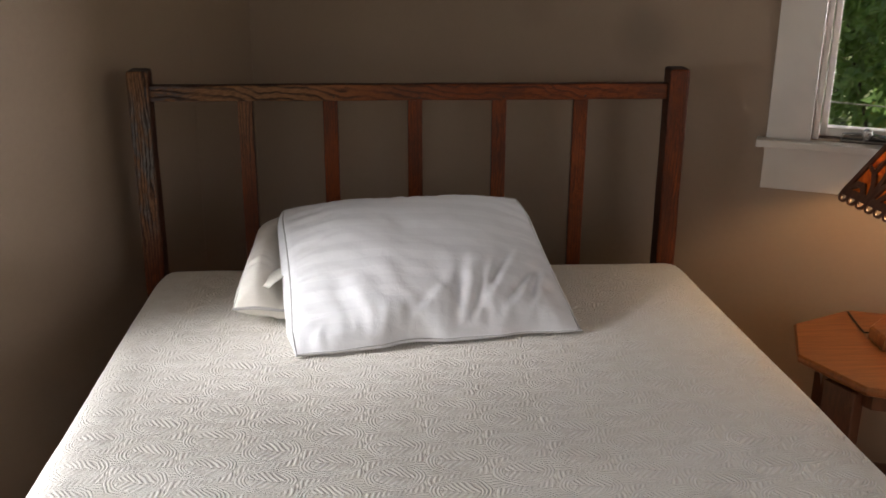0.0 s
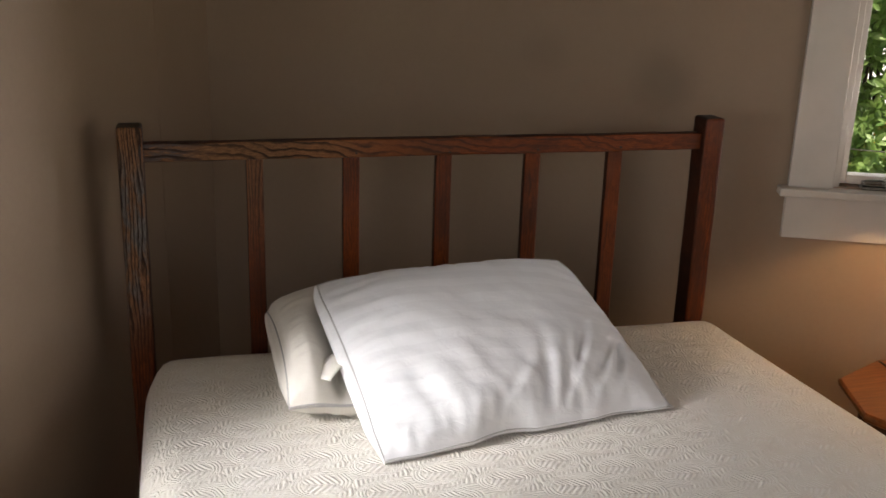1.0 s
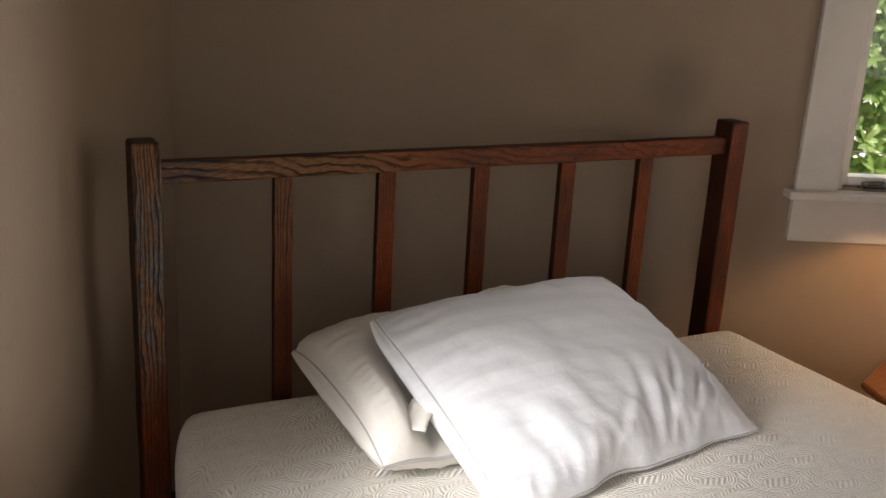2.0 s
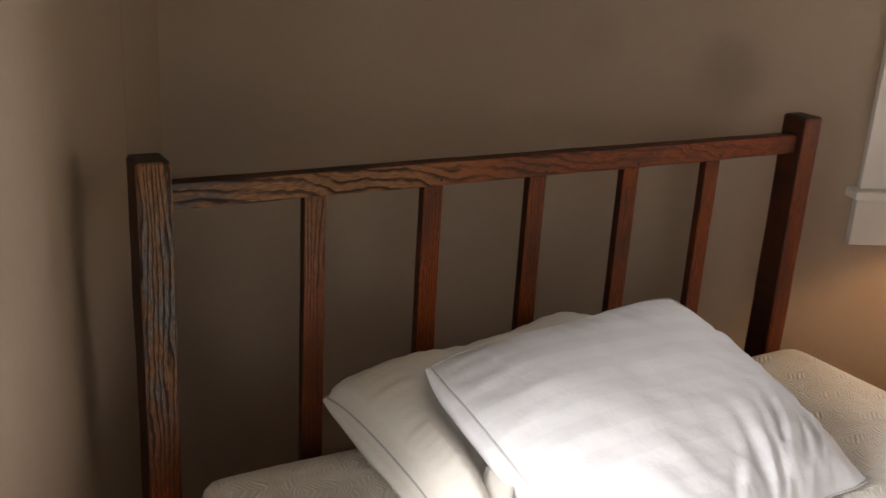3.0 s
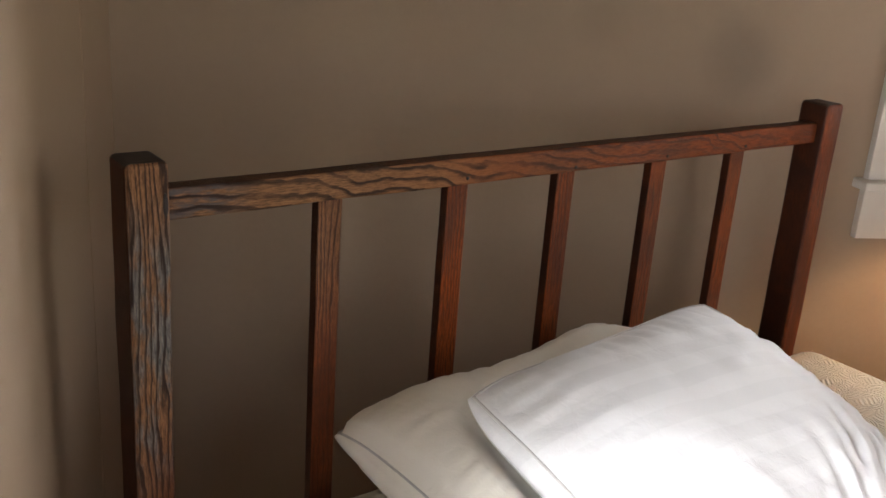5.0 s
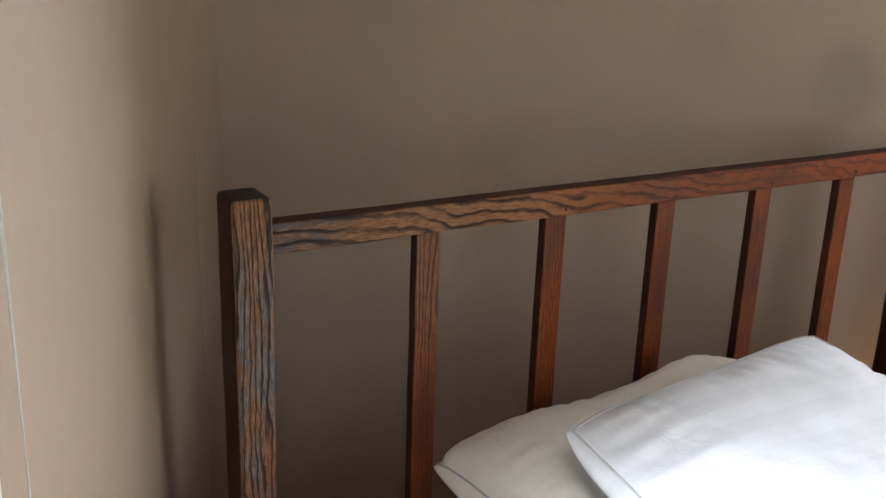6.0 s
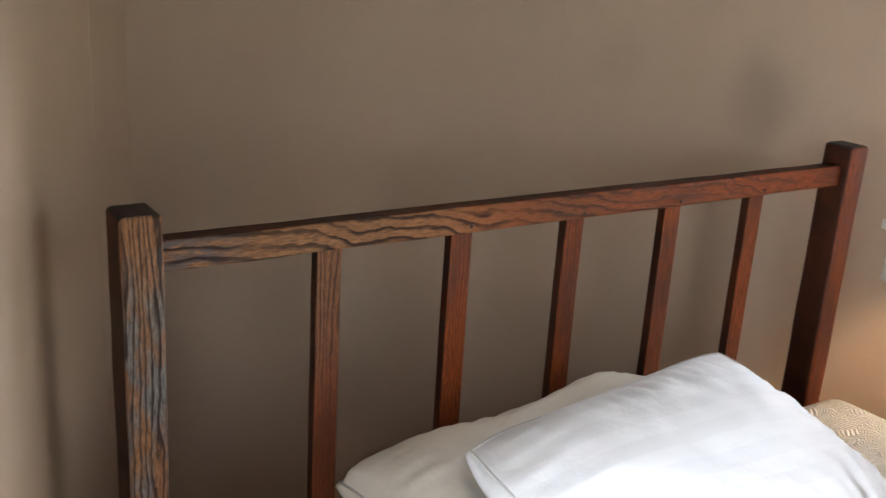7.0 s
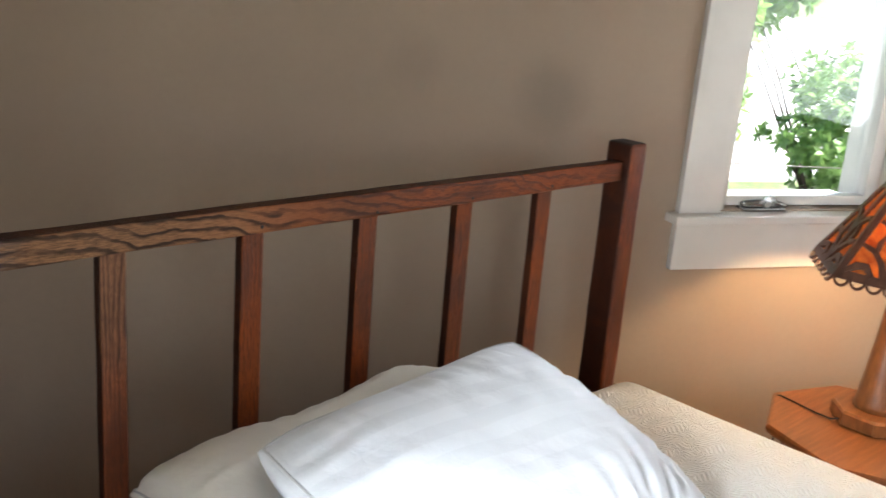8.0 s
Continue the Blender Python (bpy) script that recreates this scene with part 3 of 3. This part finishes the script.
# ---- pillows ----
def pillow(name, corners, up, down, gusset, mat, seed, label, shape, puff, thin):
    """A box-edged pillow. corners: bottom left, bottom right, top right, top left of its middle plane; shape moves a point of it."""
    bl, br, tr, tl = (Vector(c) for c in corners)
    mid = (bl + br + tr + tl) / 4
    ex = ((br - bl) + (tr - tl)).normalized()
    ez = ex.cross((tl - bl) + (tr - br)).normalized()
    ey = ez.cross(ex)
    m = Matrix.Translation(mid) @ Matrix((ex, ey, ez)).transposed().to_4x4()
    inv = m.inverted()
    L = [inv @ c for c in (bl, br, tr, tl)]
    n1, n2 = 84, 66

    def place(s, t, side):
        # edges are drawn in a little between the corners
        s2 = s * (1 - (0.050 if s > 0 else 0.030) * (1 - t * t) * abs(s) ** 3)
        t2 = t * (1 - 0.055 * (1 - s * s) * abs(t) ** 3)
        p = sum((c * w for c, w in zip(L, ((1 - s2) * (1 - t2) / 4, (1 + s2) * (1 - t2) / 4, (1 + s2) * (1 + t2) / 4, (1 - s2) * (1 + t2) / 4))), Vector())
        full = ((1 - abs(s) ** 2.8) * (1 - abs(t) ** 2.8)) ** puff * (1 - thin * (s * s * t * t) ** 1.2)
        g = gusset / 2 * (0.35 + 0.65 * (1 - (s * s * t * t) ** 2)) * (1 - 0.85 * max(0.0, -t) ** 5)
        rim = max(abs(s), abs(t))
        w = noise.noise((p.x * 7 + seed, p.y * 7, side * 3.0)) * 0.012 * full ** 0.5
        w += noise.noise((p.x * 19 + seed, p.y * 19, side * 3.0 + 5)) * 0.004 * full ** 0.4
        # puckers that run in from the seams
        edge = max(0.0, (rim - 0.70) / 0.30) * (1 - rim) * 4
        run = t if abs(s) > abs(t) else s
        w += edge * 0.020 * noise.noise((run * 13 + seed, 1.7 if abs(s) > abs(t) else 8.1, (1 if s > 0 else 2) + (3 if t > 0 else 4)))
        h = g + (up if side > 0 else down) * full + w
        q = m @ Vector((p.x, p.y, p.z + side * h))
        return Vector(shape(q, s, t, side, ez))
    base = thing(name, Matrix.Translation((mid.x, mid.y, TOP)), label, "pillow", "pillows on the bed")
    off = Vector((mid.x, mid.y, TOP))
    bm = bmesh.new()
    sheets = []
    for side in (1, -1):
        g = [[bm.verts.new(place(-1 + 2 * i / n1, -1 + 2 * j / n2, side) - off) for i in range(n1 + 1)] for j in range(n2 + 1)]
        for j in range(n2):
            for i in range(n1):
                q = (g[j][i], g[j][i + 1], g[j + 1][i + 1], g[j + 1][i])
                bm.faces.new(q if side > 0 else q[::-1])
        sheets.append([g[0][i] for i in range(n1)] + [g[j][n1] for j in range(n2)] + [g[n2][i] for i in range(n1, 0, -1)] + [g[j][0] for j in range(n2, 0, -1)])
    a, b = sheets
    k = len(a)
    # the boxed edge swells out between its two seams
    middle = sum((v.co for v in a), Vector()) / k
    rings = [b]
    for f in (0.2, 0.5, 0.8):
        ring = []
        for u, v in zip(b, a):
            out = (u.co + v.co) / 2 - middle
            out -= ez * out.dot(ez)
            ring.append(bm.verts.new(u.co.lerp(v.co, f) + out.normalized() * (u.co - v.co).length * 0.42 * math.sin(math.pi * f)))
        rings.append(ring)
    rings.append(a)
    for lo, hi in zip(rings, rings[1:]):
        for i in range(k):
            bm.faces.new((lo[i], lo[(i + 1) % k], hi[(i + 1) % k], hi[i]))
    loops = [[v.co.copy() for v in sh] for sh in sheets]
    part("cover", bm, mat, base, smooth=True)
    for lp in loops:
        bm = bmesh.new()
        tube(bm, lp[::2], 0.0022, 6, True)
        part("piping", bm, PIPING, base, "thin corded seam", True)
    return base, place


FRONT = ((-0.266, 1.955, 0.700), (0.374, 2.076, 0.690), (0.286, 2.522, 0.881), (-0.330, 2.425, 0.886))
pl_o = Vector(FRONT[0])
pl_n = (Vector(FRONT[1]) - Vector(FRONT[0])).cross(Vector(FRONT[3]) - Vector(FRONT[0])).normalized()


def over_plane(q):
    return (q - pl_o).dot(pl_n)


def front_shape(q, s, t, side, ez):
    q = q.copy()
    # folds that fan out from the lower edge towards the far corner
    for cs, ang, wd, dp, up, reach in ((0.16, 0.20, 0.045, 0.012, -0.62, 0.44), (0.31, 0.34, 0.030, 0.010, -0.60, 0.38), (0.42, 0.58, 0.042, 0.011, -0.52, 0.50),
                                       (0.60, 0.70, 0.035, 0.010, -0.60, 0.34), (0.74, 0.42, 0.035, 0.010, -0.55, 0.40), (-0.10, 0.75, 0.045, 0.006, -0.70, 0.30), (-0.62, -0.30, 0.06, 0.006, -0.60, 0.42)):
        k = max(0.0, 1 - abs(t - up) / reach) ** 1.2
        d = (s - cs - ang * (t - up)) / wd
        if side > 0:
            q -= ez * dp * k * (math.exp(-d * d) - 0.6 * math.exp(-(d - 1.7) ** 2))
    # short creases that run in from the near end seam and the lower seam
    if side > 0:
        q += ez * 0.0075 * max(0.0, (-0.55 - s) / 0.45) ** 0.5 * (1 + s) * 3.0 * noise.noise((t * 17.0, s * 2.2, 6.2))
        q += ez * 0.0085 * max(0.0, (-0.45 - t) / 0.55) ** 0.5 * (1 + t) * 2.2 * noise.noise((s * 15.0 + t * 5.0, t * 2.0, 9.4))
        q += ez * 0.0034 * noise.noise((s * 7.0 + t * 6.0, t * 2.6 - s * 3.0, 2.2)) * (1 - s * s) * (1 - t * t)
    # the far upper corner is a little drawn in
    k = (max(0.0, (s - 0.60) / 0.40) * max(0.0, (t - 0.60) / 0.40)) ** 1.5
    q -= Vector((0.012, 0.012, 0.005)) * k
    k = (max(0.0, (-s - 0.70) / 0.30) * max(0.0, (t - 0.70) / 0.30)) ** 1.5
    q += Vector((0.012, -0.010, -0.005)) * k
    k = max(0.0, (-s - 0.72) / 0.28) * max(0.0, (-t - 0.72) / 0.28)
    q += Vector((0.008, 0.010, 0.0)) * k
    # drawn in along the lower edge
    if t < -0.8:
        k = (-0.8 - t) / 0.2
        q += Vector((0, 0.016, 0)) * k * max(0.0, math.sin(3.0 + s * 7.5)) * (1 - s * s)
    q.z = max(q.z, TOP + 0.007)
    return q


def back_shape(q, s, t, side, ez):
    q = q.copy()
    q.z = max(q.z, TOP + 0.007)
    lim = over_plane(q) + 0.045
    if q.x > -0.36 and lim > 0:
        ease = min(1.0, (q.x + 0.36) / 0.06)
        q -= pl_n * lim * ease * 0.96
    q.z = max(q.z, TOP + 0.007)
    q.y = min(q.y, 2.622)
    if side > 0 and t > 0:
        q.z += t * (0.024 * math.exp(-((q.x - 0.06) / 0.08) ** 2) - 0.010 * math.exp(-((q.x + 0.12) / 0.09) ** 2)) * (1 - s * s)
    return q


back, back_place = pillow("pillow", ((-0.410, 2.130, 0.742), (0.225, 2.155, 0.735), (0.235, 2.610, 0.770), (-0.410, 2.612, 0.750)), 0.094, 0.050, 0.044, CREAM_COTTON, 4.4,
                          "cream cotton pillow with corded seams lying under another pillow", back_shape, 0.34, 0.0)
front, front_place = pillow("pillow", FRONT, 0.074, 0.020, 0.040, WHITE_COTTON, 1.3, "plump white striped cotton pillow leaning on the pillow behind", front_shape, 0.62, 0.8)


def care_tag():
    bm = bmesh.new()
    rows = []
    for j in range(7):
        t = j / 6
        rows.append([bm.verts.new((-0.024 + 0.048 * i / 4 + 0.014 * t, -0.080 * t, 0.003 * math.sin(t * 3.0) + 0.0012 * math.sin(i * 1.4 + t * 3))) for i in range(5)])
    for r0, r1 in zip(rows, rows[1:]):
        for i in range(4):
            bm.faces.new((r0[i], r0[i + 1], r1[i + 1], r1[i]))
    ob = part("care_tag", bm, TAG, front, "folded white cloth care tag", True)
    ob.matrix_basis = Matrix.Translation(front_place(-0.99, 0.08, -1) + Vector((-0.004, 0.004, 0.022)) - front.matrix_basis.translation) @ Euler((radians(12), radians(-2), radians(-50))).to_matrix().to_4x4()
    mod = ob.modifiers.new("thick", "SOLIDIFY")
    mod.thickness = 0.0012


care_tag()

# ---- bedside table ----
TZ = 0.585
TABLE = (1.184, 2.172)
table = thing("bedside_table", pose(*TABLE, 0), "octagonal orange-brown wooden bedside table with dark legs", "table")
turn = radians(2.5)
bm = bmesh.new()
loft(bm, [ngon(r, 8, z, turn) for r, z in ((0.248, TZ - 0.026), (0.257, TZ - 0.020), (0.261, TZ - 0.012), (0.261, TZ - 0.005), (0.256, TZ))])
part("tabletop", bm, MAPLE, table)
bm = bmesh.new()
loft(bm, [ngon(r, 8, z, turn) for r, z in ((0.19, TZ - 0.085), (0.19, TZ - 0.0262))])
part("apron", bm, DARKWOOD, table)
bm = bmesh.new()
loft(bm, [ngon(r, 8, z, turn) for r, z in ((0.17, 0.16), (0.175, 0.165), (0.175, 0.18), (0.17, 0.185))])
part("shelf", bm, DARKWOOD, table)
for i in range(4):
    a = turn + math.pi / 8 + math.pi / 2 * i
    bm = boxes(((-0.018, -0.045, 0), (0.018, 0.045, TZ - 0.05)), bevel=0.003)
    part("leg", bm, DARKWOOD, table, m=Matrix.Translation((0.185 * math.cos(a), 0.185 * math.sin(a), 0)) @ Matrix.Rotation(a, 4, "Z"))

# ---- table lamp ----
LAMP = (1.228, 2.205)
table_lamp = thing("table_lamp", pose(*LAMP, TZ + 0.0005), "wooden table lamp with fretwork shade and glowing amber panels", "lamp")
bm = bmesh.new()
loft(bm, [ngon(r, 8, z, radians(22)) for r, z in ((0.096, 0), (0.098, 0.004), (0.098, 0.030), (0.092, 0.036))])
part("base", bm, MAPLE, table_lamp)
bm = bmesh.new()
loft(bm, [ngon(r, 20, z) for r, z in ((0.052, 0.036), (0.050, 0.05), (0.044, 0.10), (0.036, 0.18), (0.028, 0.27), (0.022, 0.33), (0.024, 0.345), (0.016, 0.355))])
part("column", bm, MAPLE, table_lamp, smooth=True)
bm = bmesh.new()
loft(bm, [ngon(r, 16, z) for r, z in ((0.016, 0.355), (0.017, 0.36), (0.017, 0.395), (0.013, 0.40))])
part("socket", bm, METAL, table_lamp, smooth=True)
bm = bmesh.new()
loft(bm, [ngon(r, 16, z) for r, z in ((0.010, 0.398), (0.014, 0.41), (0.022, 0.43), (0.025, 0.45), (0.022, 0.47), (0.010, 0.485))])
bulb = part("bulb", bm, BULBMAT, table_lamp, "glowing warm bulb", True)
bulb.visible_shadow = False
R0, R1, S0, S1, ST = 0.205, 0.078, 0.372, 0.560, radians(98)
lo_ring, hi_ring = ngon(R0, 6, S0, ST), ngon(R1, 6, S1, ST)
shade = part("shade", loft(bmesh.new(), [ngon(R1 + 0.006, 6, S1 - 0.006, ST), ngon(R1 + 0.006, 6, S1 + 0.004, ST), ngon(R1 - 0.012, 6, S1 + 0.004, ST), ngon(R1 - 0.012, 6, S1 - 0.006, ST), ngon(R1 + 0.006, 6, S1 - 0.006, ST)], False),
             FRET, table_lamp, "dark scroll-sawn wooden fretwork shade")


def flat_strip(bm, f, pts, w, thick=0.005):
    """A sawn strip that follows points of a panel, given across and up."""
    k = len(pts)
    rings = []
    for i, (x, y) in enumerate(pts):
        x0, y0 = pts[max(i - 1, 0)]
        x1, y1 = pts[min(i + 1, k - 1)]
        d = Vector((x1 - x0, y1 - y0)).normalized()
        nx, ny = -d.y, d.x
        ww = (w[i] if isinstance(w, (list, tuple)) else w) / 2
        rings.append([f(x + nx * ww, y + ny * ww, -0.001), f(x - nx * ww, y - ny * ww, -0.001), f(x - nx * ww, y - ny * ww, thick), f(x + nx * ww, y + ny * ww, thick)])
    return loft(bm, rings)


for i in range(6):
    a, b, c, d = lo_ring[i], lo_ring[(i + 1) % 6], hi_ring[(i + 1) % 6], hi_ring[i]
    axis_x = (b - a).normalized()
    up_dir = ((c + d) / 2 - (a + b) / 2)
    tall = up_dir.length
    up_dir.normalize()
    out = axis_x.cross(up_dir).normalized()
    mid0 = (a + b) / 2
    if out.dot(mid0) < 0:
        out = -out

    def f(x, y, z, mid0=mid0, axis_x=axis_x, up_dir=up_dir, out=out):
        return mid0 + axis_x * x + up_dir * y + out * z
    hw0, hw1 = (b - a).length / 2, (c - d).length / 2

    def half_at(y):
        return hw0 + (hw1 - hw0) * y / tall
    bm = bmesh.new()
    ins = 0.003
    loft(bm, [[f(-half_at(y) + ins, y, -0.004), f(half_at(y) - ins, y, -0.004), f(half_at(y) - ins, y, -0.0025), f(-half_at(y) + ins, y, -0.0025)] for y in (0.002, tall - 0.002)])
    part("panel", bm, AMBER, shade, "amber mica panel lit from inside")
    bm = bmesh.new()
    flat_strip(bm, f, [(-hw0, 0.004), (hw0, 0.004)], 0.020)
    flat_strip(bm, f, [(-hw1 - 0.002, tall - 0.006), (hw1 + 0.002, tall - 0.006)], 0.016)
    flat_strip(bm, f, [(-hw0 + 0.004, 0.0), (-hw1 + 0.004, tall)], 0.013)
    flat_strip(bm, f, [(hw0 - 0.004, 0.0), (hw1 - 0.004, tall)], 0.013)
    flat_strip(bm, f, [(0.0, 0.0), (0.004, tall * 0.3), (-0.003, tall * 0.62), (0.0, tall)], [0.016, 0.013, 0.012, 0.014], 0.006)
    for sg in (-1, 1):
        flat_strip(bm, f, [(sg * 0.002, 0.008), (sg * 0.018, 0.045), (sg * 0.040, 0.070), (sg * 0.066, 0.080)], [0.016, 0.013, 0.012, 0.009], 0.006)
        flat_strip(bm, f, [(sg * 0.001, 0.085), (sg * 0.014, 0.115), (sg * 0.034, 0.135), (sg * 0.046, 0.140)], [0.014, 0.012, 0.010, 0.008], 0.006)
        flat_strip(bm, f, [(sg * 0.028, 0.010), (sg * 0.046, 0.032), (sg * 0.066, 0.030), (sg * 0.088, 0.012)], [0.012, 0.016, 0.016, 0.008], 0.006)
        flat_strip(bm, f, [(sg * 0.036, 0.066), (sg * 0.034, 0.090), (sg * 0.026, 0.112)], [0.007, 0.011, 0.004], 0.006)
    part("fretwork", bm, FRET, shade)
    n_sc = 6
    rr = hw0 / n_sc - 0.0025
    for k in range(n_sc):
        x0 = -hw0 + 2 * hw0 * (k + 0.5) / n_sc
        bm = bmesh.new()
        flat_strip(bm, f, [(x0 + rr * math.cos(math.pi + math.pi * q / 8), -0.004 + 1.15 * rr * math.sin(math.pi + math.pi * q / 8)) for q in range(9)], 0.0055)
        part("scallop", bm, FRET, shade)
lamp("bulb_light", "POINT", pose(LAMP[0], LAMP[1], TZ + 0.45), BULB, (1.0, 0.74, 0.42), radius=0.026)

bm = bmesh.new()
rel = [(-0.088, 0.045, 0.014), (-0.087, 0.065, 0.005), (-0.082, 0.100, 0.003), (-0.075, 0.145, 0.003), (-0.068, 0.185, 0.003), (-0.065, 0.203, 0.003), (-0.063, 0.211, 0.0), (-0.062, 0.212, -0.03), (-0.058, 0.205, -0.12), (-0.02, 0.200, -0.40), (0.04, 0.21, -0.583)]
tube(bm, rel, 0.0021, 8)
power = obj("lamp_cord", bm, BLACK, None, "thin dark brown lamp cord lying across the table", True, pose(*LAMP, TZ))
tagged(power, "", "cord")

# ---- outside ----
def leaf_mesh():
    bm = bmesh.new()
    pts = [(0.0, 0.0), (0.013, 0.02), (0.019, 0.045), (0.015, 0.07), (0.0, 0.092)]
    mid = [bm.verts.new((0, y, -0.25 * y * y / 0.09 + 0.002)) for y in (0.0, 0.02, 0.045, 0.07, 0.092)]
    for sg in (1, -1):
        side = [mid[0]] + [bm.verts.new((sg * x, y, 0.005 - 0.25 * y * y / 0.09)) for x, y in pts[1:4]] + [mid[4]]
        for i in range(4):
            q = [mid[i], side[i], side[i + 1], mid[i + 1]]
            q = list(dict.fromkeys(q))
            bm.faces.new(q if sg > 0 else q[::-1])
    return bm


def rosettes(centre, size, count, rng, shell=0.55):
    """Poses of leaves in whorls spread over an uneven clump."""
    out = []
    for _ in range(count):
        d = Vector((rng.gauss(0, 1), rng.gauss(0, 1), rng.gauss(0, 1))).normalized()
        rad = shell + (1 - shell) * rng.random() ** 0.5
        rad *= 0.86 + 0.28 * noise.noise(d * 2.3 + Vector(centre))
        p = Vector([centre[k] + d[k] * size[k] * rad for k in range(3)])
        tip = (d + Vector((0, 0, 0.7)) + 0.5 * Vector((rng.uniform(-1, 1), rng.uniform(-1, 1), rng.uniform(-1, 1)))).normalized()
        base = Matrix.Translation(p) @ tip.to_track_quat("Z", "Y").to_matrix().to_4x4()
        k = rng.randint(6, 9)
        for j in range(k):
            out.append(base @ Matrix.Rotation(2 * math.pi * j / k + rng.uniform(-0.2, 0.2), 4, "Z") @ Matrix.Rotation(radians(rng.uniform(5, 60)), 4, "X") @ Matrix.Diagonal((*[rng.uniform(0.75, 1.2)] * 3, 1)))
    return out


leaf_bm = leaf_mesh()
leaf_bm.normal_update()
LEAF_V = [v.co.copy() for v in leaf_bm.verts]
leaf_bm.verts.index_update()
LEAF_F = [[v.index for v in f_.verts] for f_ in leaf_bm.faces]
LEAF_DATA = bpy.data.meshes.new("leaf")
leaf_bm.to_mesh(LEAF_DATA)
leaf_bm.free()
LEAF_DATA.materials.append(LEAF_ONE)


def shrub(name, clumps, seed, label, category, singles=0, near=None, scale=1.0):
    rng = random.Random(seed)
    c0 = clumps[0][0]
    base = thing(name, pose(c0[0], c0[1], GROUND), label, category)
    off = Vector((c0[0], c0[1], GROUND))
    ms = []
    for centre, size, count in clumps:
        ms += rosettes(centre, size, count, rng)
    if near is not None:
        ms.sort(key=lambda q: (q.translation - Vector(near)).length)
    vs, fs = [], []
    for q in ms[singles:]:
        k = len(vs)
        vs += [tuple((q @ (v * scale)) - off) for v in LEAF_V]
        fs += [[i + k for i in f_] for f_ in LEAF_F]
    me = bpy.data.meshes.new("crown")
    me.from_pydata(vs, [], fs)
    me.materials.append(LEAF)
    crown = new("crown", me)
    crown.parent = base
    tagged(crown, kind="stuff")
    for q in ms[:singles]:
        lf = new("leaf", LEAF_DATA)
        lf.parent = base
        lf.matrix_basis = Matrix.Translation(-off) @ q @ Matrix.Diagonal((scale, scale, scale, 1))
    bm = bmesh.new()
    for centre, size, count in clumps:
        foot = Vector((c0[0] + (centre[0] - c0[0]) * 0.3, c0[1] + (centre[1] - c0[1]) * 0.3, GROUND - 0.05)) - off
        top = Vector(centre) - off
        for k in range(4):
            tgt = top + Vector((rng.uniform(-0.6, 0.6) * size[0], rng.uniform(-0.6, 0.6) * size[1], rng.uniform(-0.4, 0.4) * size[2]))
            bend = foot.lerp(tgt, 0.5) + Vector((rng.uniform(-0.12, 0.12), rng.uniform(-0.12, 0.12), 0.1))
            tube(bm, [foot, foot.lerp(bend, 0.6), bend, bend.lerp(tgt, 0.6), tgt], [0.020, 0.014, 0.010, 0.007, 0.004], 7)
    part("stems", bm, BARK, base, smooth=True)
    return base


GROUND = -0.55
bm = bmesh.new()
loft(bm, [ngon(1500.0, 48, GROUND - 0.3), ngon(1500.0, 48, GROUND)])
tagged(obj("ground", bm, GRASS, None, "mown green lawn outside the window"), "", "ground", "", "structure")
tagged(obj("pavement", boxes(((3.6, 1.2, GROUND), (16, 4.6, GROUND + 0.03)), ((3.0, 7.0, GROUND), (60, 60, GROUND + 0.02))), PAVING, None, "pale concrete path outside the house", False, ROOM), "", "pavement", "", "structure")
tagged(obj("house_foundation", boxes(((-0.3, -4.3, GROUND), (3.6, 0.16, -0.141))), SIDING, None, "plain pale foundation below the room", False, ROOM), "", "foundation", "", "structure")


def at_room(x, y, z):
    return tuple(ROOM @ Vector((x, y, z)))


shrub("bush", [(at_room(2.55, 2.15, 1.25), (0.85, 0.75, 1.15), 1700), (at_room(1.75, 2.6, 1.5), (0.7, 0.6, 1.2), 1100), (at_room(3.05, 2.9, 1.9), (0.9, 0.8, 1.2), 1400),
               (at_room(2.2, 3.0, 2.4), (0.9, 0.7, 0.9), 1100), (at_room(2.3, 3.6, 0.9), (1.2, 0.7, 1.2), 1300)], 5,
      "dense evergreen bush with whorls of bright green leaves outside the window", "bush", 280, at_room(2.0, 0.6, 1.35), 0.66)
shrub("tree", [(at_room(9.0, 4.0, 1.3), (1.6, 1.5, 1.5), 1500), (at_room(10.4, 5.8, 0.9), (2.2, 1.4, 1.0), 1400)], 8,
      "leafy green garden tree beyond the path", "tree", 0, None, 1.35)
shrub("bush", [(at_room(7.0, 5.2, 0.4), (1.4, 1.0, 0.8), 1200), (at_room(5.6, 5.6, 1.9), (0.9, 0.9, 0.9), 900)], 11,
      "rounded green garden bush beside the lawn", "bush", 0, None, 1.0)

bm = bmesh.new()
tube(bm, [at_room(-3 + 12 * k / 20, 0.62, 1.02 - 0.05 * k / 20 + 0.02 * math.cos(k * 0.9)) for k in range(21)], 0.0022, 6)
tagged(obj("outdoor_cable", bm, CORD, None, "thin pale cable strung outside the window", True), "", "cable")
